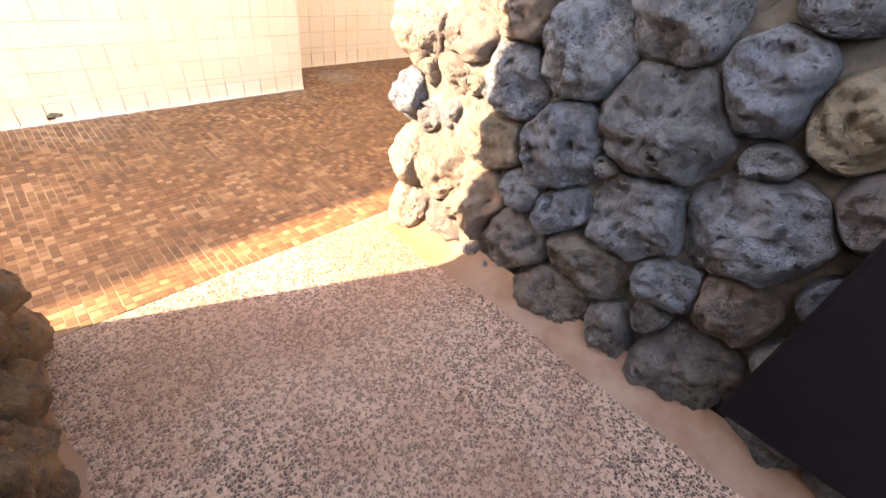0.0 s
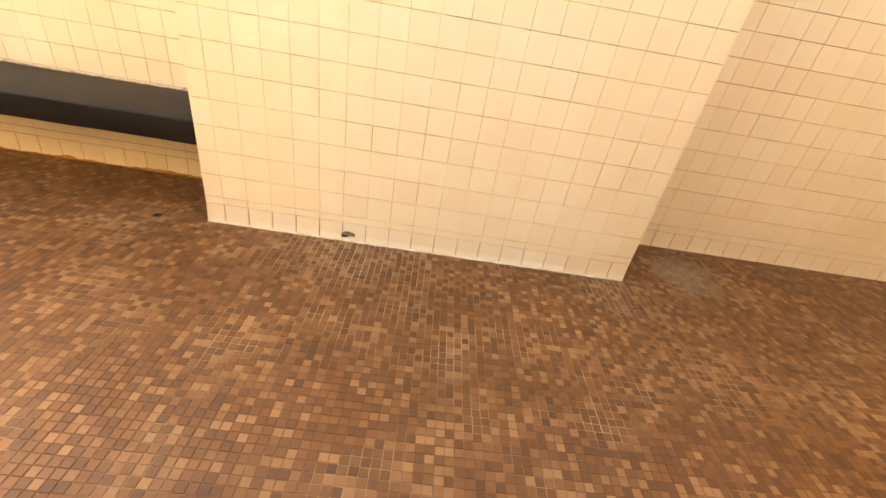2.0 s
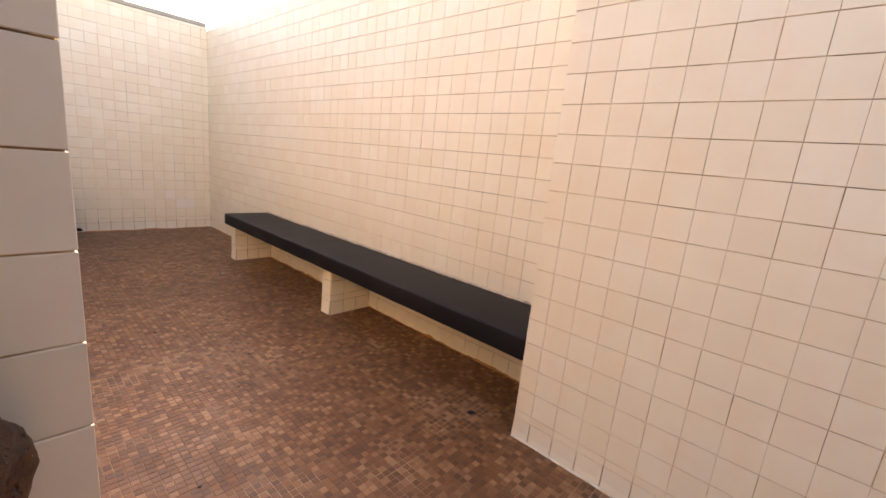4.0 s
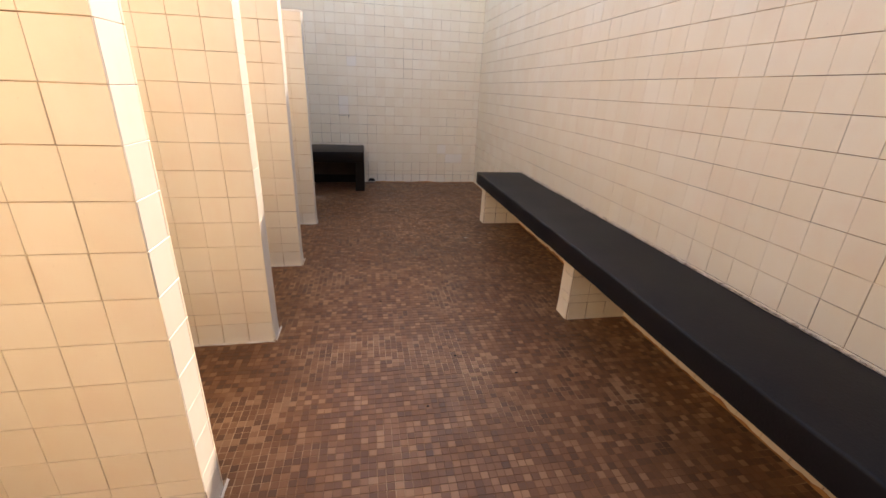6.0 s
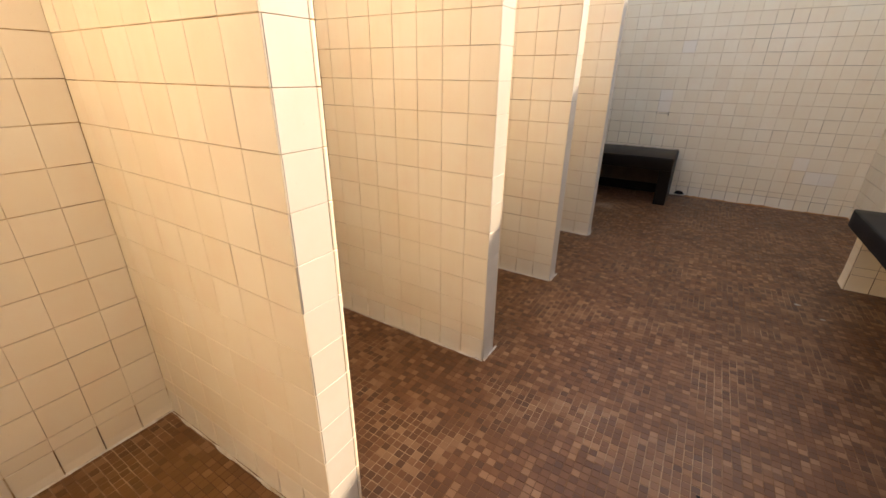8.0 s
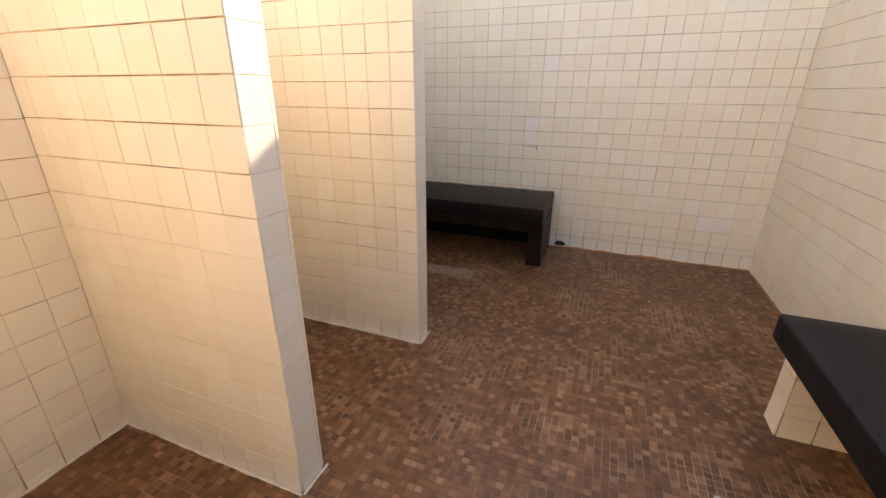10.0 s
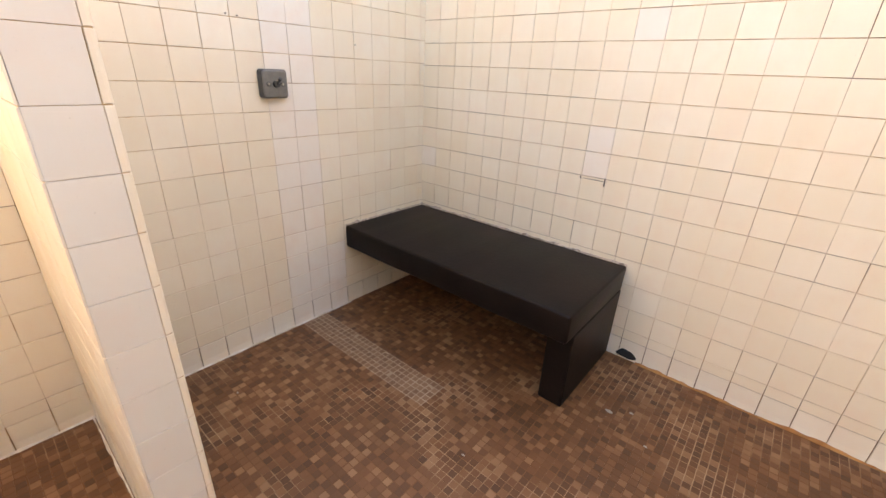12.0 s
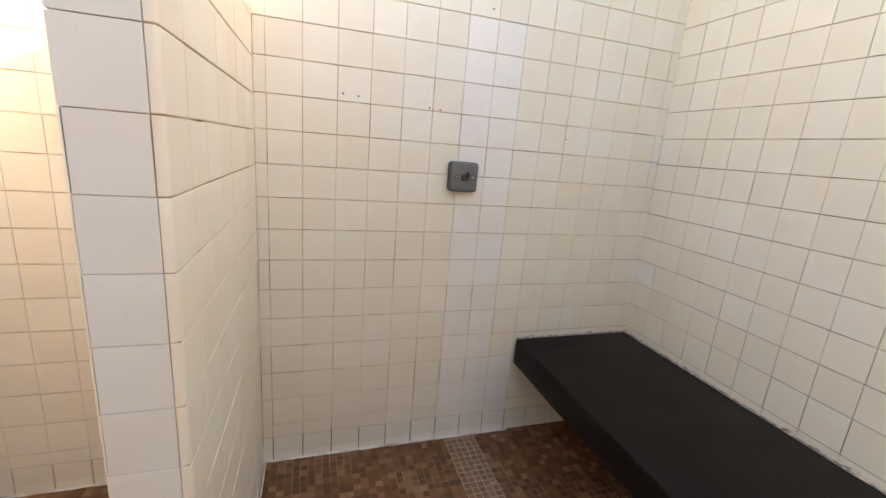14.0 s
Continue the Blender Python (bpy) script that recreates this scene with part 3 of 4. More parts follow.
def polar_rock(u, v, r, others, rng, deep, low, u0, u1):
    """One rock that fills its cell among its neighbours: x along the wall, y out of it, z up, about its own middle."""
    n = 44
    reach = []
    lean, squash = rng.uniform(0, math.pi), rng.uniform(0.80, 1.0)
    for k in range(n):
        a = 2 * math.pi * k / n
        c, s = math.cos(a), math.sin(a)
        q = math.cos(a - lean)
        best = r * 2.3 * (squash + (1 - squash) * 2 * q * q)
        for ou, ov, orad in others:
            du, dv = ou - u, ov - v
            d = math.hypot(du, dv)
            along = (du * c + dv * s) / d
            if along > 0.02:
                best = min(best, (d * d + r * r - orad * orad) / (2 * d * along))
        if s < -0.02:
            best = min(best, (v - low) / -s)
        if c > 0.02:
            best = min(best, max((u1 - u) / c, 0.03))
        if c < -0.02:
            best = min(best, max((u - u0) / -c, 0.03))
        reach.append(max(best - rng.uniform(0.001, 0.006), 0.018))
    reach = [0.2 * reach[k - 1] + 0.6 * reach[k] + 0.2 * reach[(k + 1) % n] for k in range(n)]
    planes = [(rng.uniform(-0.75, 0.75), rng.uniform(-0.75, 0.75), deep * rng.uniform(0.80, 1.05)) for _ in range(3)]
    seed = Vector((rng.uniform(-50, 50), rng.uniform(-50, 50), rng.uniform(-50, 50)))
    bm = bmesh.new()
    flat = rng.uniform(2.4, 4.2)
    shift = rng.uniform(-0.18, 0.18), rng.uniform(-0.18, 0.18)
    levels = (0.12, 0.25, 0.38, 0.5, 0.61, 0.71, 0.80, 0.87, 0.93, 0.97, 1.0)
    rings = []
    for t in levels:
        ring = []
        for k in range(n):
            a = 2 * math.pi * k / n
            x, z = reach[k] * t * math.cos(a), reach[k] * t * math.sin(a)
            y = deep * max(0.0, 1 - t**flat) ** 0.55 * (1 + shift[0] * math.cos(a) * t + shift[1] * math.sin(a) * t)
            for px, pz, ph in planes:
                over = y - (ph + px * x + pz * z)
                y -= 0.8 * max(0.0, over)
            p = Vector((x, y, z))
            y += 0.030 * noise.noise(p * 8 + seed) + 0.020 * noise.noise(p * 20 + seed) + 0.013 * noise.noise(p * 48 + seed)
            y -= 0.030 * max(0.0, noise.noise(p * 26 - seed) - 0.28)
            pit = noise.noise(p * 75 + seed)
            y -= 0.014 * max(0.0, pit - 0.20) * 2
            ring.append(bm.verts.new((x, y if t < 1 else y - 0.01, z)))
        rings.append(ring)
    rings.append([bm.verts.new((q.co.x * 0.93, -0.05, q.co.z * 0.93)) for q in rings[-1]])
    top = bm.verts.new((0, sum(q.co.y for q in rings[0]) / n, 0))
    for k in range(n):
        bm.faces.new((top, rings[0][k], rings[0][(k + 1) % n]))
        for r0, r1 in zip(rings, rings[1:]):
            bm.faces.new((r0[k], r1[k], r1[(k + 1) % n], r0[(k + 1) % n]))
    bmesh.ops.recalc_face_normals(bm, faces=bm.faces[:])
    return bm


def masonry(wall, seeds, origin, across, u0, u1, top, rng, sizes, depth=0.42, rock=M_LAVA):
    """Rocks over the face of a wall: known ones first, the rest packed between them."""
    rocks = [tuple(s) for s in seeds]
    for radius in sizes:
        for _ in range(900):
            u, v = rng.uniform(u0, u1), rng.uniform(radius * 0.6, top - 0.03)
            if all(math.hypot(u - a, v - b) > (radius + c) * 0.93 for a, b, c in rocks):
                rocks.append((u, v, radius * rng.uniform(0.92, 1.08)))
    across = Vector(across)
    out = Vector((0, 0, 1)).cross(across)
    out = -out if out.dot(Vector(origin[1])) < 0 else out
    turn = Matrix((across, out, (0, 0, 1))).transposed().to_4x4()
    for i, (u, v, r) in enumerate(rocks):
        near = [o for j, o in enumerate(rocks) if j != i and math.hypot(o[0] - u, o[1] - v) < 3 * (r + o[2])]
        bm = polar_rock(u, v, r, near, rng, depth * r + 0.035, 0.0, u0 - 0.05, u1 + 0.05)
        ob = part("stone", bm, rock, wall, "", True)
        ob.matrix_basis = Matrix.Translation(Vector(origin[0]) + across * u + Vector((0, 0, v))) @ turn
    return len(rocks)


rng = random.Random(7)
stone_wall = mesh_object("stone_wall", box_bm(-2.4, 1.12, -1.25, -0.900, -0.06, TOP, 0.01), M_MORTAR)
tagged(stone_wall, "rough lava stone wall with pale mortar beside the entrance passage", "wall", kind="structure")
# stones of the passage face: along the wall, up, half length, half breadth, lean in degrees
# stones in the sun take the paler rock, those in shade the darker
SUN_PALE_STONES = [(0.931, 0.320, 0.125, 0.113, 56), (0.762, 0.505, 0.138, 0.100, 168), (0.912, 0.778, 0.102, 0.092, 60), (0.928, 0.648, 0.070, 0.058, 50), (0.734, 0.863, 0.088, 0.077, 171),
               (0.871, 0.935, 0.105, 0.062, 160), (0.780, 0.239, 0.150, 0.100, 121), (1.033, 0.474, 0.072, 0.052, 145), (1.042, 0.621, 0.048, 0.031, 59), (0.924, 0.518, 0.052, 0.036, 107),
               (0.847, 0.640, 0.036, 0.034, 118), (0.90, 0.095, 0.10, 0.075, 10), (1.02, 0.11, 0.06, 0.06, 0), (0.985, 0.955, 0.045, 0.058, 141), (1.010, 0.750, 0.030, 0.022, 20), (-0.005, 0.825, 0.080, 0.066, 40), (-0.14, 0.70, 0.080, 0.070, 0)]
SHADE_DARK_STONES = [(0.714, 0.677, 0.116, 0.100, 53), (0.548, 0.808, 0.122, 0.114, 153), (0.524, 0.563, 0.130, 0.112, 140), (0.603, 0.385, 0.075, 0.064, 58), (0.461, 0.385, 0.098, 0.060, 136),
               (0.380, 0.573, 0.032, 0.034, 133), (0.649, 0.965, 0.093, 0.060, 173), (0.300, 0.704, 0.140, 0.132, 172), (0.262, 0.479, 0.118, 0.112, 150), (0.107, 0.343, 0.085, 0.070, 0),
               (0.035, 0.568, 0.136, 0.112, 138), (0.146, 0.850, 0.088, 0.098, 150), (0.071, 0.712, 0.050, 0.036, 173), (0.349, 0.915, 0.098, 0.088, 0), (0.111, 0.985, 0.065, 0.050, 0)]
BROWN_STONES = [(0.590, 0.205, 0.120, 0.100, 134), (0.323, 0.262, 0.124, 0.088, 3), (0.400, 0.090, 0.130, 0.085, 161), (-0.020, 0.125, 0.130, 0.105, 122), (-0.026, 0.366, 0.088, 0.080, 100),
                (0.185, 0.105, 0.105, 0.058, 66), (0.109, 0.234, 0.056, 0.040, 116)]


def egg_norm(rock, u, v):
    """How far out a place lies in the squarish oval of a stone; 1 on its outline."""
    cu, cv, a, b, lean = rock[:5]
    c, s = math.cos(radians(lean)), math.sin(radians(lean))
    x, z = (u - cu) * c + (v - cv) * s, (v - cv) * c - (u - cu) * s
    return (abs(x / a) ** 2.5 + abs(z / b) ** 2.5) ** 0.4


def egg_rock(rock, others, rng, low, u0, u1):
    """One bedded stone with a broken face: x along the wall, y out of it, z up, about its own middle."""
    cu, cv, a, b, lean = rock[:5]
    size = math.sqrt(a * b)
    n = max(30, min(60, int(size * 480)))
    seed = Vector((rng.uniform(-50, 50), rng.uniform(-50, 50), rng.uniform(-50, 50)))
    reach = []
    for k in range(n):
        w = 2 * math.pi * k / n
        c, s = math.cos(w), math.sin(w)
        r0 = 1.0 / egg_norm(rock, cu + c, cv + s)
        far = r0 * (1.10 + 0.26 * noise.noise(Vector((c * 1.3, s * 1.3, 0)) + seed) + 0.11 * noise.noise(Vector((c * 3.6, s * 3.6, 0)) + seed))
        step = 0.55
        while step * r0 < far:
            u, v = cu + c * r0 * step, cv + s * r0 * step
            if v < low or not u0 < u < u1 or any(egg_norm(o, u, v) < step for o in others):
                break
            step += 0.02
        reach.append(max(min(far, r0 * step) - 0.002, 0.012))
    reach = [0.22 * reach[k - 1] + 0.56 * reach[k] + 0.22 * reach[(k + 1) % n] for k in range(n)]
    deep = 0.36 * size + 0.042
    planes = [(rng.uniform(-0.6, 0.6), rng.uniform(-0.6, 0.6), deep * rng.uniform(0.72, 1.0)) for _ in range(4)]
    flat, tip = rng.uniform(2.2, 3.6), (rng.uniform(-0.25, 0.25), rng.uniform(-0.1, 0.35))
    bm = bmesh.new()
    rings = []
    for t in (0.07, 0.14, 0.22, 0.30, 0.38, 0.46, 0.54, 0.62, 0.69, 0.76, 0.82, 0.875, 0.92, 0.955, 0.98, 1.0):
        ring = []
        for k in range(n):
            w = 2 * math.pi * k / n
            x, z = reach[k] * t * math.cos(w), reach[k] * t * math.sin(w)
            y = deep * max(0.0, 1 - t**flat) ** 0.55 * (1 + tip[0] * math.cos(w) * t + tip[1] * math.sin(w) * t)
            for px, pz, ph in planes:
                y -= 0.85 * max(0.0, y - (ph + px * x + pz * z))
            p = Vector((x, y, z))
            y += size * (0.22 * noise.noise(p * 9 + seed) + 0.17 * noise.noise(p * 19 + seed)) + 0.015 * noise.noise(p * 42 + seed) + 0.007 * noise.noise(p * 110 + seed)
            y -= 0.045 * max(0.0, noise.noise(p * 34 - seed) - 0.25) + 0.03 * max(0.0, noise.noise(p * 80 + seed) - 0.25)
            ring.append(bm.verts.new((x, y - 0.012 * max(0.0, t - 0.9) * 10, z)))
        rings.append(ring)
    rings.append([bm.verts.new((q.co.x * 0.93, -0.06, q.co.z * 0.93)) for q in rings[-1]])
    top = bm.verts.new((0, sum(q.co.y for q in rings[0]) / n, 0))
    for k in range(n):
        bm.faces.new((top, rings[0][k], rings[0][(k + 1) % n]))
        for r0, r1 in zip(rings, rings[1:]):
            bm.faces.new((r0[k], r1[k], r1[(k + 1) % n], r0[(k + 1) % n]))
    bmesh.ops.recalc_face_normals(bm, faces=bm.faces[:])
    return bm


def rubble(wall, lots, y, facing, u0, u1, top, rng, sizes, spread=1.05):
    """Bedded stones over a face that looks along y: the lots of (stones, material, swell) first, then smaller ones in the gaps."""
    rocks = [(u, v, a * swell, b * swell, lean, mat) for stones, mat, swell in lots for u, v, a, b, lean in stones]
    other = [mat for _, mat, _ in lots]
    for size, tries in sizes:
        for _ in range(tries):
            u, v = rng.uniform(u0, u1), rng.uniform(size * 0.5, top - 0.03)
            a, b, lean = size * rng.uniform(1.0, 1.3), size * rng.uniform(0.72, 1.0), rng.uniform(0, 180)
            new_rock = (u, v, a, b, lean)
            if all(egg_norm(r, u, v) > 1.0 + spread * size / math.sqrt(r[2] * r[3]) * 0.86 for r in rocks if abs(r[0] - u) + abs(r[1] - v) < 0.6):
                rocks.append(new_rock + (rng.choice(other),))
    turn = Matrix(((1, 0, 0), (0, facing, 0), (0, 0, 1))).to_4x4()
    for r in rocks:
        near = [o for o in rocks if o is not r and abs(o[0] - r[0]) + abs(o[1] - r[1]) < 0.55]
        bm = egg_rock(r, near, rng, 0.0, u0 - 0.05, u1 + 0.06)
        bmesh.ops.transform(bm, matrix=turn, verts=bm.verts)
        if facing < 0:
            bmesh.ops.reverse_faces(bm, faces=bm.faces[:])
        ob = part("stone", bm, r[5], wall, "", True)
        ob.location = (r[0], y, r[1])


def mortar_bed(wall, u0, u1, top, y, facing, proud, material):
    """Lumpy mortar between the stones of a wall face; proud(u): how far it stands out."""
    bm = bmesh.new()
    nu, nv = int((u1 - u0) / 0.013), int(top / 0.013)
    grid = []
    for i in range(nu + 1):
        u = u0 + (u1 - u0) * i / nu
        row = []
        for j in range(nv + 1):
            v = top * j / nv
            p = Vector((u, v, 0))
            h = proud(u) + 0.016 * noise.noise(p * 7) + 0.012 * noise.noise(p * 21) + 0.007 * noise.noise(p * 50)
            row.append(bm.verts.new((u, y + facing * h, v)))
        grid.append(row)
    for c0, c1 in zip(grid, grid[1:]):
        for k in range(nv):
            bm.faces.new((c0[k], c1[k], c1[k + 1], c0[k + 1])[::-facing])
    part("mortar", bm, material, wall, "pale lumpy mortar between the stones", True)


def quoin(wall, x, y, z, rx, ry, rz, rng, lean=0.0, rock=M_LAVA):
    """A whole corner stone."""
    bm = bmesh.new()
    bmesh.ops.create_icosphere(bm, subdivisions=5, radius=1)
    seed = Vector((rng.uniform(-50, 50), rng.uniform(-50, 50), rng.uniform(-50, 50)))
    cuts = [(Vector((rng.gauss(0, 1), rng.gauss(0, 1), rng.gauss(0, 0.6))).normalized(), rng.uniform(0.68, 0.9)) for _ in range(7)]
    for v in bm.verts:
        p = v.co.normalized()
        k = 1.12
        for way, far in cuts:
            d = p.dot(way)
            if d * k > far:
                k -= 0.75 * (k - far / d)
        q = Vector((p.x * rx, p.y * ry, p.z * rz)) * k
        push = 0.020 * noise.noise(q * 8 + seed) + 0.013 * noise.noise(q * 21 + seed) + 0.008 * noise.noise(q * 50 + seed)
        push -= 0.022 * max(0.0, noise.noise(q * 70 + seed) - 0.25)
        v.co = q + p * push
    ob = part("stone", bm, rock, wall, "", True)
    ob.matrix_basis = Matrix.Translation((x, y, z)) @ Matrix.Rotation(lean, 4, "Y")


rubble(stone_wall, ((SUN_PALE_STONES, M_LAVA_SUN_PALE, 1.10), (SHADE_DARK_STONES, M_LAVA, 1.04), (BROWN_STONES, M_LAVA_RUST, 1.06)), -0.868, 1, -1.6, 1.06, 2.38, rng,
       ((0.13, 400), (0.10, 400), (0.07, 500), (0.045, 500), (0.030, 500), (0.020, 400)))
mortar_bed(stone_wall, -1.65, 1.07, 2.40, -0.868, 1, lambda u: -0.026 + 0.042 * min(1.0, max(0.0, (u - 0.62) / 0.25)), M_MORTAR)
masonry(stone_wall, [], ((1.115, 0, 0), (1, 0, 0)), (0, 1, 0), -1.20, -0.99, 2.38, rng, (0.12, 0.09, 0.06, 0.04), 0.20, M_LAVA_SUN_PALE)

stone_wall_left = mesh_object("stone_wall_left", box_bm(0.52, 1.17, 0.43, 0.685, -0.06, TOP, 0.01), M_MORTAR)
tagged(stone_wall_left, "brown lava stone wall in shade at the end of the passage", "wall", kind="structure")
rubble(stone_wall_left, (([], M_LAVA_BROWN, 1.0),), 0.40, -1, 0.55, 1.05, 2.38, rng, ((0.075, 300), (0.055, 300), (0.036, 300), (0.022, 300)))
mortar_bed(stone_wall_left, 0.53, 1.08, 2.40, 0.40, -1, lambda u: 0.008, M_MORTAR_BROWN)
stone_wall_low = mesh_object("stone_wall_low", box_bm(-2.4, 0.517, 0.43, 0.685, -0.06, 1.40, 0.01), M_MORTAR)
tagged(stone_wall_low, "lower brown lava stone wall along the passage", "wall", kind="structure")
rubble(stone_wall_low, (([], M_LAVA_BROWN, 1.0),), 0.40, -1, -1.2, 0.50, 1.36, rng, ((0.10, 300), (0.075, 300), (0.05, 300), (0.030, 300)))


# corner stones: x, z, half width, half height, lean, material
for x, z, rx, rz, lean, rock in ((1.075, 0.10, 0.085, 0.095, 0.0, M_LAVA_CREAM), (1.095, 0.305, 0.075, 0.115, 0.15, M_LAVA_CREAM), (1.125, 0.520, 0.075, 0.092, 0.15, M_LAVA), (1.105, 0.745, 0.095, 0.135, 0.25, M_LAVA_CREAM),
                                 (1.078, 0.985, 0.140, 0.115, 0.0, M_LAVA_CREAM), (1.08, 1.20, 0.12, 0.12, 0.1, M_LAVA_CREAM), (1.07, 1.45, 0.13, 0.13, -0.1, M_LAVA_CREAM), (1.08, 1.71, 0.13, 0.14, 0.1, M_LAVA_CREAM),
                                 (1.07, 1.98, 0.13, 0.14, 0.0, M_LAVA_CREAM), (1.07, 2.24, 0.14, 0.13, 0.0, M_LAVA_CREAM)):
    quoin(stone_wall, x, -0.880, z, rx, 0.122, rz, rng, lean, rock)
for x, z, rx, rz in ((1.125, 0.09, 0.11, 0.095), (1.105, 0.26, 0.10, 0.09), (1.12, 0.43, 0.10, 0.095), (1.125, 0.60, 0.105, 0.095), (1.13, 0.765, 0.11, 0.12), (1.135, 0.93, 0.105, 0.115), (1.055, 1.16, 0.11, 0.12),
                     (1.06, 1.42, 0.12, 0.13), (1.06, 1.67, 0.12, 0.14), (1.06, 1.93, 0.12, 0.14), (1.06, 2.19, 0.12, 0.13)):
    quoin(stone_wall_left, x, 0.42, z, rx, 0.105, rz, rng, rng.uniform(-0.3, 0.3), M_LAVA_BROWN)


def fillet(name, x0, x1, y, side, wide=1.0):
    """A smooth mortar skirting along the foot of a stone wall."""
    bm = bmesh.new()
    rows = []
    for i in range(90):
        x = x0 + (x1 - x0) * i / 89
        w = wide * 0.075 + 0.03 * noise.noise(Vector((x * 3, y, 0))) + 0.012 * noise.noise(Vector((x * 14, y, 3)))
        rows.append([bm.verts.new((x, y + side * a * w - side * 0.05, h)) for a, h in ((0, 0.075), (0.4, 0.045), (0.8, 0.018), (1.3, 0.006), (1.75, -0.004))])
    for r0, r1 in zip(rows, rows[1:]):
        for k in range(4):
            bm.faces.new((r0[k], r0[k + 1], r1[k + 1], r1[k]))
    bmesh.ops.recalc_face_normals(bm, faces=bm.faces[:])
    ob = mesh_object(name, bm, M_FILLET, True)
    tagged(ob, "smooth pinkish mortar skirting at the foot of the stone wall", "skirting", kind="structure")


fillet("trim_right", -1.6, 1.10, -0.81, 1)
fillet("trim_left", -1.6, 1.15, 0.36, -1, 0.45)

# tiled return at the end of the stone wall
return_wall = mesh_object("wall_return", box_bm(1.10, FRONT + 0.006 - G, 0.475 + G, 0.69 - G, 0, TOP), M_GROUT)
tagged(return_wall, "cream tiled end of the stone wall, one tile wide", "wall", kind="structure")

# dark gate leaf standing open against the stone wall
gate = empty("gate", -0.1, -0.72, 0.0)
tagged(gate, "dark painted gate leaf folded back along the stone wall", "gate")
under(gate, "panel", box_bm(-0.98, -0.125, -0.745, -0.705, 0.222, 2.05, 0.004), M_GATE, "dark flat gate panel")
under(gate, "post", box_bm(-1.06, -0.985, -0.775, -0.70, 0.0, 2.15, 0.005), M_GATE, "dark square gate post")
for hz in (0.5, 1.7):
    under(gate, "hinge", box_bm(-1.0, -0.93, -0.704, -0.694, hz, hz + 0.06, 0.002), M_METAL, "grey metal hinge")

# ---------------------------------------------------------------- switch and small things
switch = empty("light_switch", BACK + 0.001, 4.875, 1.132)
tagged(switch, "grey metal surface switch with a dark toggle on the tiled wall", "switch")


def cyl(r0, r1, depth, seg=16):
    bm = bmesh.new()
    bmesh.ops.create_cone(bm, cap_ends=True, segments=seg, radius1=r0, radius2=r1, depth=depth)
    bmesh.ops.rotate(bm, verts=bm.verts, cent=(0, 0, 0), matrix=Matrix.Rotation(radians(90), 3, "Y"))
    return bm


def rounded(x0, x1, half, r, edge):
    """A square plate with round corners, standing off the wall along x."""
    bm = bmesh.new()
    rings = []
    for x, inset in ((x0, 0.0), (x1 - edge, 0.0), (x1 - edge * 0.3, edge * 0.35), (x1, edge)):
        ring = []
        for k in range(28):
            a = math.pi / 2 * (k // 7) + math.pi / 2 * (k % 7) / 6
            cy = (half - r) * (1 if k // 7 in (0, 3) else -1)
            cz = (half - r) * (1 if k // 7 in (0, 1) else -1)
            ring.append(bm.verts.new((x, cy + (r - inset) * math.cos(a), cz + (r - inset) * math.sin(a))))
        rings.append(ring)
    for r0, r1 in zip(rings, rings[1:]):
        for k in range(28):
            bm.faces.new((r0[k], r0[(k + 1) % 28], r1[(k + 1) % 28], r1[k]))
    bm.faces.new(rings[-1])
    bm.faces.new(rings[0][::-1])
    bmesh.ops.recalc_face_normals(bm, faces=bm.faces[:])
    return bm


body = part("box", rounded(0.0, 0.031, 0.0535, 0.013, 0.003), M_METALDARK, switch, "dark grey rounded metal box")
plate = part("plate", rounded(0.0312, 0.0365, 0.0505, 0.012, 0.0045), M_METAL, switch, "grey rounded cover plate")
for sy in (-0.030, 0.030):
    well = part("recess", cyl(0.0082, 0.0078, 0.0010), M_DARK, plate, "dark screw recess")
    well.location = (0.0368, sy, 0)
    s = part("screw", cyl(0.0055, 0.0044, 0.004), M_BRASS, plate, "dull bright screw")
    s.location = (0.0390, sy, 0)
collar = part("collar", cyl(0.0145, 0.012, 0.012, 20), M_DARK, plate, "dark toggle collar")
collar.location = (0.041, 0.002, 0.0)
knob = part("toggle", cyl(0.0048, 0.0072, 0.032), M_DARK, switch, "dark ball-ended toggle lever")
knob.matrix_basis = Matrix.Translation((0.053, 0.005, 0.010)) @ Euler((radians(8), radians(-42), radians(10))).to_matrix().to_4x4()


def blob(name, x, y, z, rx, ry, rz, material, label, category, seed, parent=None):
    bm = bmesh.new()
    bmesh.ops.create_icosphere(bm, subdivisions=3, radius=1)
    for v in bm.verts:
        k = 1 + 0.35 * noise.noise(v.co * 1.7 + Vector((seed, 0, 0)))
        v.co = (v.co.x * rx * k, v.co.y * ry * k, max(v.co.z * k, -0.35) * rz)
    ob = mesh_object(name, bm, material, True)
    ob.location = (x, y, z)
    if parent is None:
        tagged(ob, label, category)
    else:
        ob.parent = parent
        ob["label"] = label
    return ob


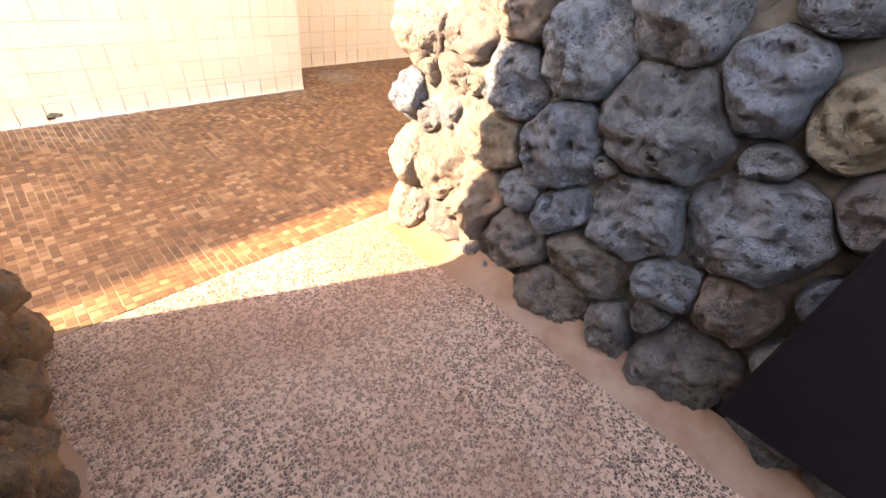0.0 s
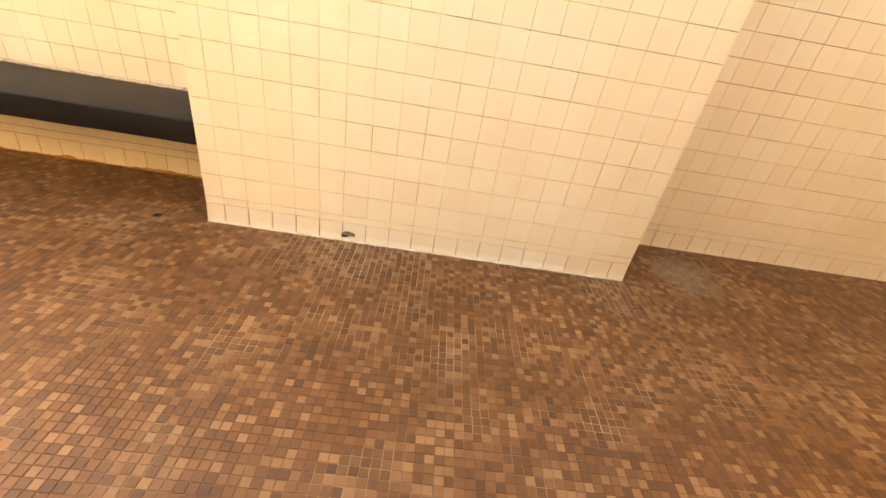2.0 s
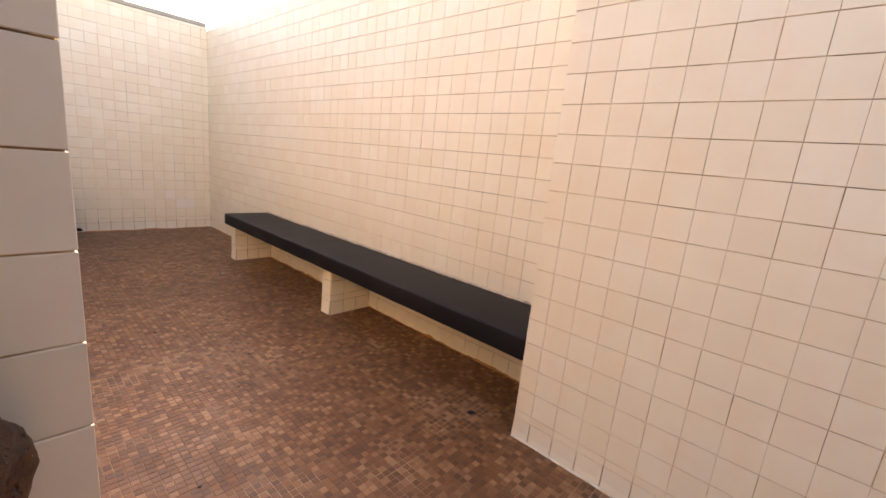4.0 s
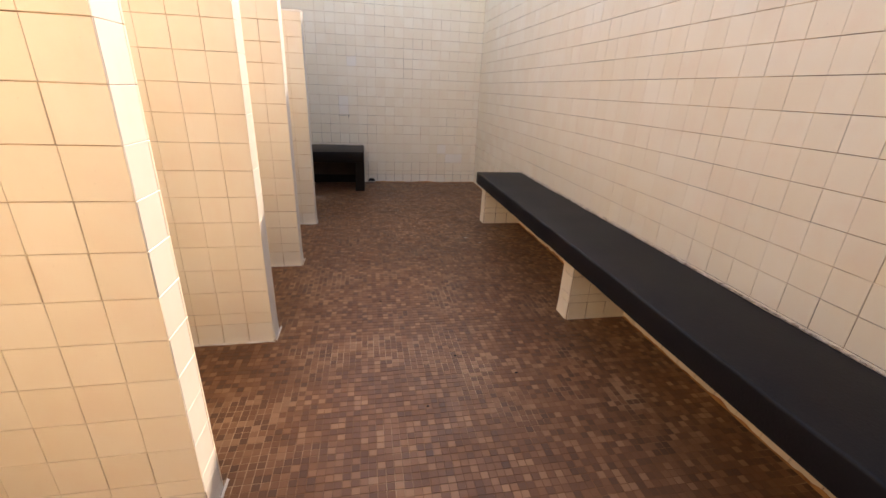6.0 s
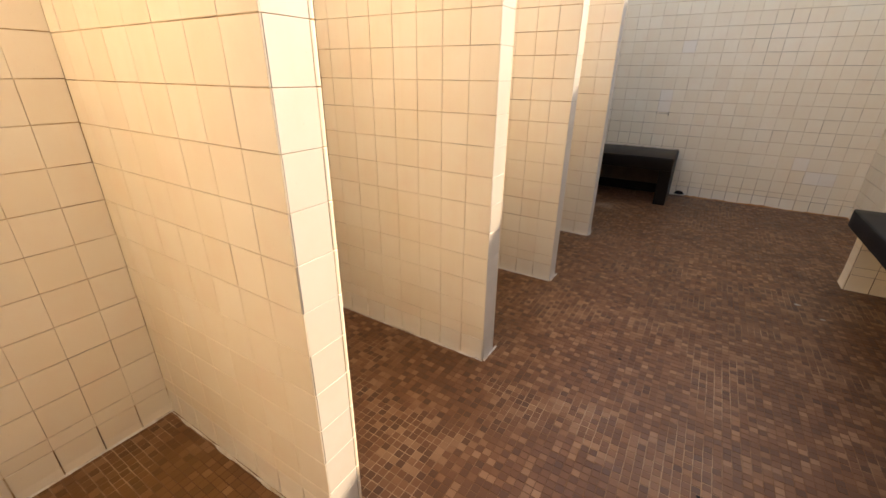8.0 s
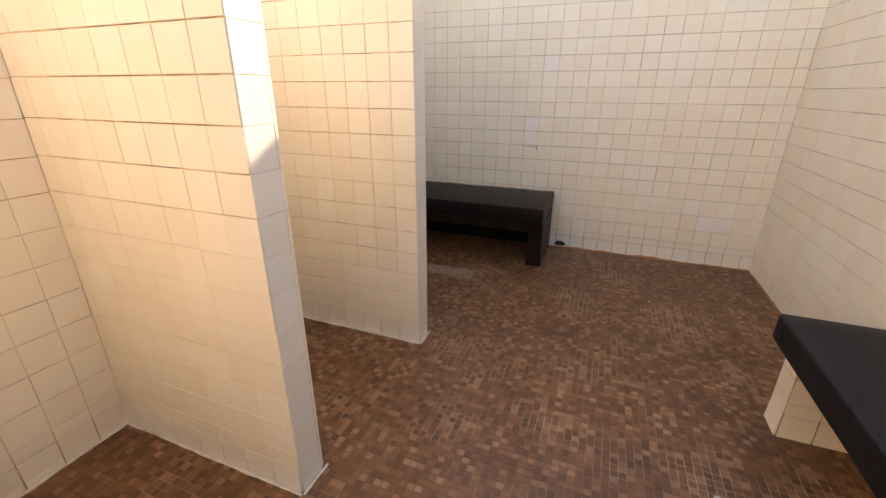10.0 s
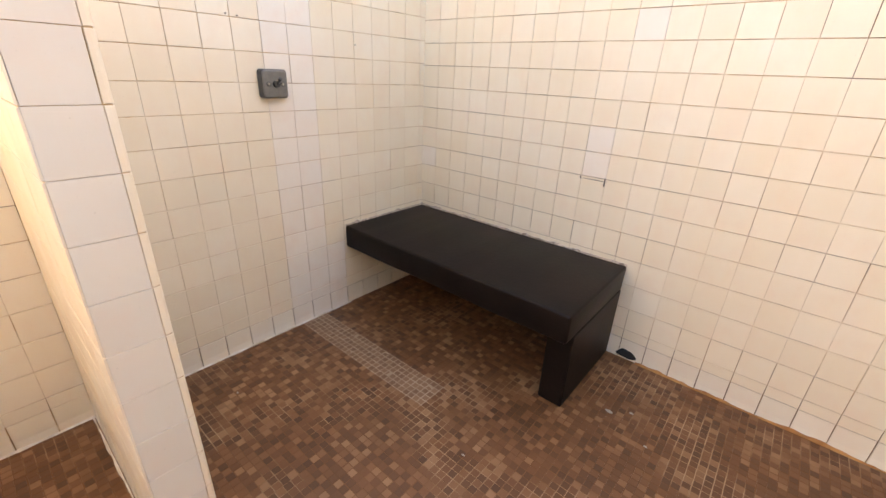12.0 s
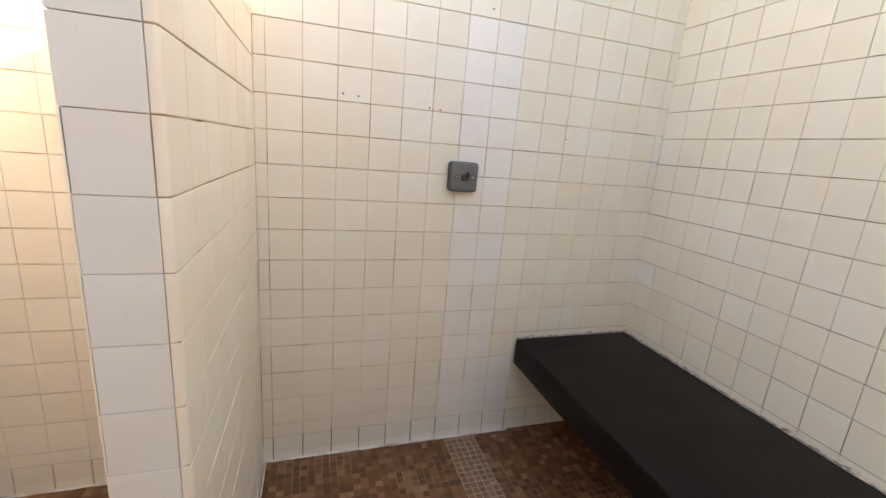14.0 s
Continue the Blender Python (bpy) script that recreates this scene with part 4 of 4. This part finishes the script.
blob("drain_hole", 2.690, 0.903, 0.0005, 0.017, 0.017, 0.0028, M_HOLE, "small dark drain hole in the mosaic floor", "drain", 2)
blob("weep_hole", 1.795, END - 0.006, 0.024, 0.040, 0.011, 0.026, M_HOLE, "dark broken weep hole at the foot of the wall", "hole", 5)
chip = blob("chip", PIER_X - 0.0015, 0.045, 0.032, 0.0040, 0.030, 0.017, M_CHIP, "broken grey chip in the base tile", "chip", 9, wall_pier)
blob("chip", PIER_X - 0.002, 0.062, 0.022, 0.0045, 0.016, 0.010, M_HOLE, "dark broken hollow", "chip", 11, wall_pier)
for sx, sy, ss in ((1.86, 5.38, 0.020), (1.93, 5.43, 0.012), (2.02, 5.30, 0.010), (2.42, 4.98, 0.014), (1.56, 4.83, 0.009), (2.53, 3.62, 0.022), (2.62, 3.50, 0.016),
                   (2.95, 5.62, 0.020), (0.72, 4.45, 0.007)):
    blob("paper_scrap", sx, sy, 0.0012, ss * 0.7, ss * 0.4, 0.0025, M_LITTER, "small pale scrap on the mosaic floor", "litter", sx * 7)
for sx, sy in ((2.18, 4.86), (2.10, 4.75), (1.95, 1.75), (2.12, 2.05), (1.62, 1.22), (2.36, 1.9), (1.8, 2.6), (1.98, 4.58)):
    blob("grit", sx, sy, 0.0015, 0.006, 0.004, 0.003, M_HOLE, "small dark crumb of grit on the floor", "litter", sx * 3)
for hy, hz in ((4.44, 1.375), (4.49, 1.372), (4.735, 1.36), (4.775, 1.357), (5.30, 1.30), (4.94, 1.707)):
    blob("screw_hole", BACK + 0.0005, hy, hz, 0.0012, 0.0032, 0.0032, M_HOLE, "old screw hole", "hole", hy * 5, wall_rear)
for mx, mz, mh in ((1.539, 0.785, 0.030), (1.43, 0.797, 0.009)):
    blob("crack", mx, END - 0.0012, mz, 0.0028, 0.0012, mh, M_HOLE, "dark open joint", "crack", mx, wall_end)
blob("crack", 1.49, END - 0.0012, 0.797, 0.06, 0.0012, 0.0016, M_HOLE, "dark open joint", "crack", 3.3, wall_end)

# ---------------------------------------------------------------- tiles of the walls
# across runs so that across x up points out of the face
tiled(wall_bench, (BENCH + G, 0, 0), (0, -1, 0), [-u for u in steps(END, SOUTH, 0.096, 0.1087)], rows_to(TOP - 0.04, 0.140), near=(-4.0, -1.55, 0.42, 1.75), open_joints=((-4.1, -0.7, 0.42, 0.57),))
tiled(wall_end, (0, END + G, 0), (1, 0, 0), steps(BACK - 0.006, BENCH, PITCH), ROWS_END, near=(0.4, 2.75, 0.0, 1.40), open_joints=((0.4, 1.75, 0.47, 0.60), (1.7, 3.0, 0.0, 0.26)),
      fresh=((1.42, 1.54, 0.80, 1.01), (1.53, 1.65, 1.33, 1.45), (2.62, 2.75, 0.36, 0.46), (2.73, 2.96, 0.26, 0.36), (0.46, 0.57, 0.68, 0.80)))
tiled(wall_rear, (BACK - G, 0, 0), (0, 1, 0), steps(4.856, PART_Y[3] + THICK)[::-1] + steps(4.856, END, 0.110, 0.109)[1:], rows_to(TOP, 0.156, 0.1087), near=(4.1, 5.8, 0.0, 2.2), most=290,
      fresh=((4.875, 5.09, 0.5, 1.66), (4.875, 5.19, 0.0, 0.36), (4.875, 5.09, 0.36, 0.5)))
edges = [(0.69, PART_Y[0])] + [(PART_Y[i] + THICK, PART_Y[i + 1]) for i in range(3)]
for y0, y1 in edges:
    tiled(wall_rear, (BACK - G, 0, 0), (0, 1, 0), steps(y1, y0, 0.101), ROWS_HIGH)
tiled(wall_pier, (PIER_X + G, 0, 0), (0, -1, 0), [-u for u in steps(PIER_Y1, PIER_Y0, 0.080, 0.1068)], rows_to(TOP, 0.126, 0.1068), near=(-0.75, 1.0, 0.0, 1.9),
      skip=((-0.066, -0.02, 0.0, 0.001),))
tiled(wall_pier, (0, PIER_Y1 - G, 0), (-1, 0, 0), [-u for u in steps(PIER_X, BENCH)], ROWS_HIGH)
tiled(wall_pier, (0, PIER_Y0 + G, 0), (1, 0, 0), steps(PIER_X, BENCH), ROWS_HIGH)
tiled(return_wall, (0, 0.475 + G, 0), (1, 0, 0), [1.19, FRONT + 0.006], rows_to(TOP, 0.155), near=(1, 2, 0, 3))
tiled(return_wall, (FRONT + 0.006 - G, 0, 0), (0, 1, 0), [0.475, 0.575, 0.69], rows_to(TOP, 0.155), near=(0, 2, 0, 3))
tiled(return_wall, (0, 0.69 - G, 0), (-1, 0, 0), [-u for u in steps(FRONT + 0.006, BACK)], ROWS_HIGH)
ROUND = 0.011                     # radius of the rounded ends of the north side tiles


def bullnose(wall, y, z0, z1):
    """A north side tile at the free end of a partition, rounded over the corner."""
    bm = bmesh.new()
    h = (z1 - z0) / 2 - 0.0012
    line = [(FRONT - PITCH + 0.0006, G + 0.0005), (FRONT - PITCH + 0.0006, 0.0007), (FRONT - PITCH + 0.0016, 0.0)]
    line += [(FRONT - ROUND + ROUND * math.sin(w), ROUND - ROUND * math.cos(w)) for w in (math.pi / 12 * k for k in range(7))]
    line += [(FRONT, 0.0150), (FRONT - 0.001, 0.0156), (FRONT - G, 0.0157)]
    cols = [[bm.verts.new((x - FRONT, -d, z)) for z in (-h, -h + 0.0011, h - 0.0011, h)] for x, d in line]
    for c0, c1 in zip(cols, cols[1:]):
        for k in range(3):
            bm.faces.new((c0[k], c1[k], c1[k + 1], c0[k + 1]))
    for end in (0, 3):
        for c in cols[2:-1]:
            c[end].co.x -= 0.0009
            c[end].co.y -= 0.0005
        bm.faces.new([c[end] for c in cols])
    bmesh.ops.recalc_face_normals(bm, faces=bm.faces[:])
    ob = part("tile", bm, M_BASETILE if z0 == 0 else M_TILE, wall)
    ob.location = (FRONT, y, (z0 + z1) / 2)


LOW_ROWS = (rows_to(LOW, 0.150, 0.1077), rows_to(LOW, 0.154, 0.1076), rows_to(LOW, 0.158, 0.1075), rows_to(LOW, 0.164, 0.1074))
for ob, y, zs in zip(partitions, PART_Y, LOW_ROWS):
    used = tiled(ob, (0, y + G, 0), (1, 0, 0), steps(FRONT, BACK), zs, near=(0, 2, 0, 2))
    tiled(ob, (FRONT - G, 0, 0), (0, 1, 0), [y + 0.0035, y + THICK - 0.0165], zs, near=(0, 9, 0, 2), taken=used, glaze=M_ENDTILE, joint=0.0012)
    tiled(ob, (0, y + THICK - G, 0), (-1, 0, 0), [-u for u in steps(FRONT - PITCH, BACK)], zs, near=(-2, 0, 0, 2), taken=used)
    for z0, z1 in zip(zs, zs[1:]):
        bullnose(ob, y + THICK, z0, z1)
    bm = box_bm(BACK + 0.001, FRONT + 0.003, y - 0.002, y + THICK + 0.002, LOW - 0.011, LOW + 0.006, 0.006, 3)
    part("cap", bm, M_NEWTILE, ob, "white rounded cap tiles")

# stained grout behind the base course, with dark joints
E = 0.0006
for owner, (a, b, c, d), h in ((wall_end, (BACK, BENCH, END + G - E, END + G + 0.004), 0.140), (wall_bench, (BENCH + G - E, BENCH + G + 0.004, 0.70, END), 0.140),
                               (wall_rear, (BACK - G - 0.004, BACK - G + E, PART_Y[3] + THICK, END), 0.145)):
    part("base_grout", box_bm(a, b, c, d, 0.001, h), M_BASEGROUT, owner, "dark stained grout behind the base tiles")

for owner, (a, b, c, d) in ((wall_end, (BACK, 1.72, END + G - E, END + G + 0.004)), (wall_bench, (BENCH + G - E, BENCH + G + 0.004, 0.70, 4.10)),
                            (wall_rear, (BACK - G - 0.004, BACK - G + E, 5.18, END))):
    part("bench_grout", box_bm(a, b, c, d, 0.446, 0.560), M_BASEGROUT, owner, "dark stained grout above the bench")

# ---------------------------------------------------------------- floor mosaic
CELL = 0.0268


def mosaic_piece(w, rng2, lift):
    c, h = 0.0006, w / 2
    t = lift
    v = [(-h, -h, -0.0016), (h, -h, -0.0016), (h, h, -0.0016), (-h, h, -0.0016), (-h + c, -h + c, t), (h - c, -h + c, t), (h - c, h - c, t), (-h + c, h - c, t)]
    return v, [(4, 5, 6, 7), (0, 1, 5, 4), (1, 2, 6, 5), (2, 3, 7, 6), (3, 0, 4, 7)]


one = bpy.data.meshes.new("tile")
pv, pf = mosaic_piece(CELL - 0.0019, None, 0.0003)
one.from_pydata(pv, [], pf)
one.materials.append(M_MOSAIC)
pale = bpy.data.meshes.new("tile")
pale.from_pydata(pv, [], pf)
pale.materials.append(M_STRIP)
base_v = np.array(pv)
base_f = np.array(pf)
rs = np.random.RandomState(4)


def lay(owner, x0, x1, y0, y1, near=None, holes=(), pale_zone=None):
    """Mosaic over a stretch of floor; the pieces within `near` are parts of their own."""
    xs = np.arange(x0 + CELL / 2, x1, CELL)
    ys = np.arange(y0 + CELL / 2, y1, CELL)
    gx, gy = np.meshgrid(xs, ys)
    gx, gy = gx.ravel(), gy.ravel()
    sheet = (np.floor(gx / 0.61) * 7 + np.floor(gy / 0.305) * 13)
    gx = gx + rs.normal(0, 0.0004, gx.shape)
    gy = gy + rs.normal(0, 0.0004, gy.shape) + 0.0012 * np.sin(sheet * 2.3)
    ok = np.ones(len(gx), bool)
    for a, b, c, d in holes:
        ok &= ~((gx > a) & (gx < b) & (gy > c) & (gy < d))
    gx, gy = gx[ok], gy[ok]
    single = np.zeros(len(gx), bool)
    if near:
        single = (gx > near[0]) & (gx < near[1]) & (gy > near[2]) & (gy < near[3])
    for x, y in zip(gx[single][:300], gy[single][:300]):
        ob = new("tile", one)
        ob.parent = owner
        ob.matrix_basis = Matrix.Translation((x, y, 0)) @ Euler((rs.normal(0, 0.006), rs.normal(0, 0.006), rs.normal(0, 0.01))).to_matrix().to_4x4()
    where = np.where(single)[0][:300]
    rest = np.ones(len(gx), bool)
    rest[where] = False
    gx, gy = gx[rest], gy[rest]
    zone = np.zeros(len(gx), bool)
    if pale_zone:
        zone = (gx > pale_zone[0]) & (gx < pale_zone[1]) & (gy > pale_zone[2]) & (gy < pale_zone[3])
    for chosen, mat, nm in ((~zone, M_MOSAIC, "tiles"), (zone, M_STRIP, "pale_tiles")):
        cx, cy = gx[chosen], gy[chosen]
        if not len(cx):
            continue
        n = len(cx)
        v = np.repeat(base_v[None], n, 0)
        if mat == M_STRIP:
            v[:, :, :2] *= 0.925
        tx, ty = rs.normal(0, 0.006, (2, n, 1))
        lift = np.where(v[:, :, 2] > 0, v[:, :, 0] * tx + v[:, :, 1] * ty + rs.normal(0, 0.0002, (n, 1)), 0)
        v[:, :, 2] += lift
        v[:, :, 0] += cx[:, None]
        v[:, :, 1] += cy[:, None]
        f = (base_f[None] + 8 * np.arange(n)[:, None, None]).reshape(-1, 4)
        me = bpy.data.meshes.new(nm)
        me.from_pydata(v.reshape(-1, 3), [], f)
        me.materials.append(mat)
        ob = new(nm, me)
        ob.parent = owner
        ob["kind"] = "stuff"


lay(floor, BACK, BENCH, 0.69, END, near=(1.36, 1.84, 1.25, 1.72), holes=((PIER_X, BENCH, 0, PIER_Y1),) + tuple((BACK, FRONT, y, y + THICK) for y in PART_Y)
    + ((2.678, 2.702, 0.89, 0.915),), pale_zone=(BACK, 1.303, 4.893, 5.038))
lay(floor_south, LINE, BENCH, -4.0, 0.685, holes=((PIER_X, BENCH, PIER_Y0, 2), (LINE, FRONT, 0.48, 1)))
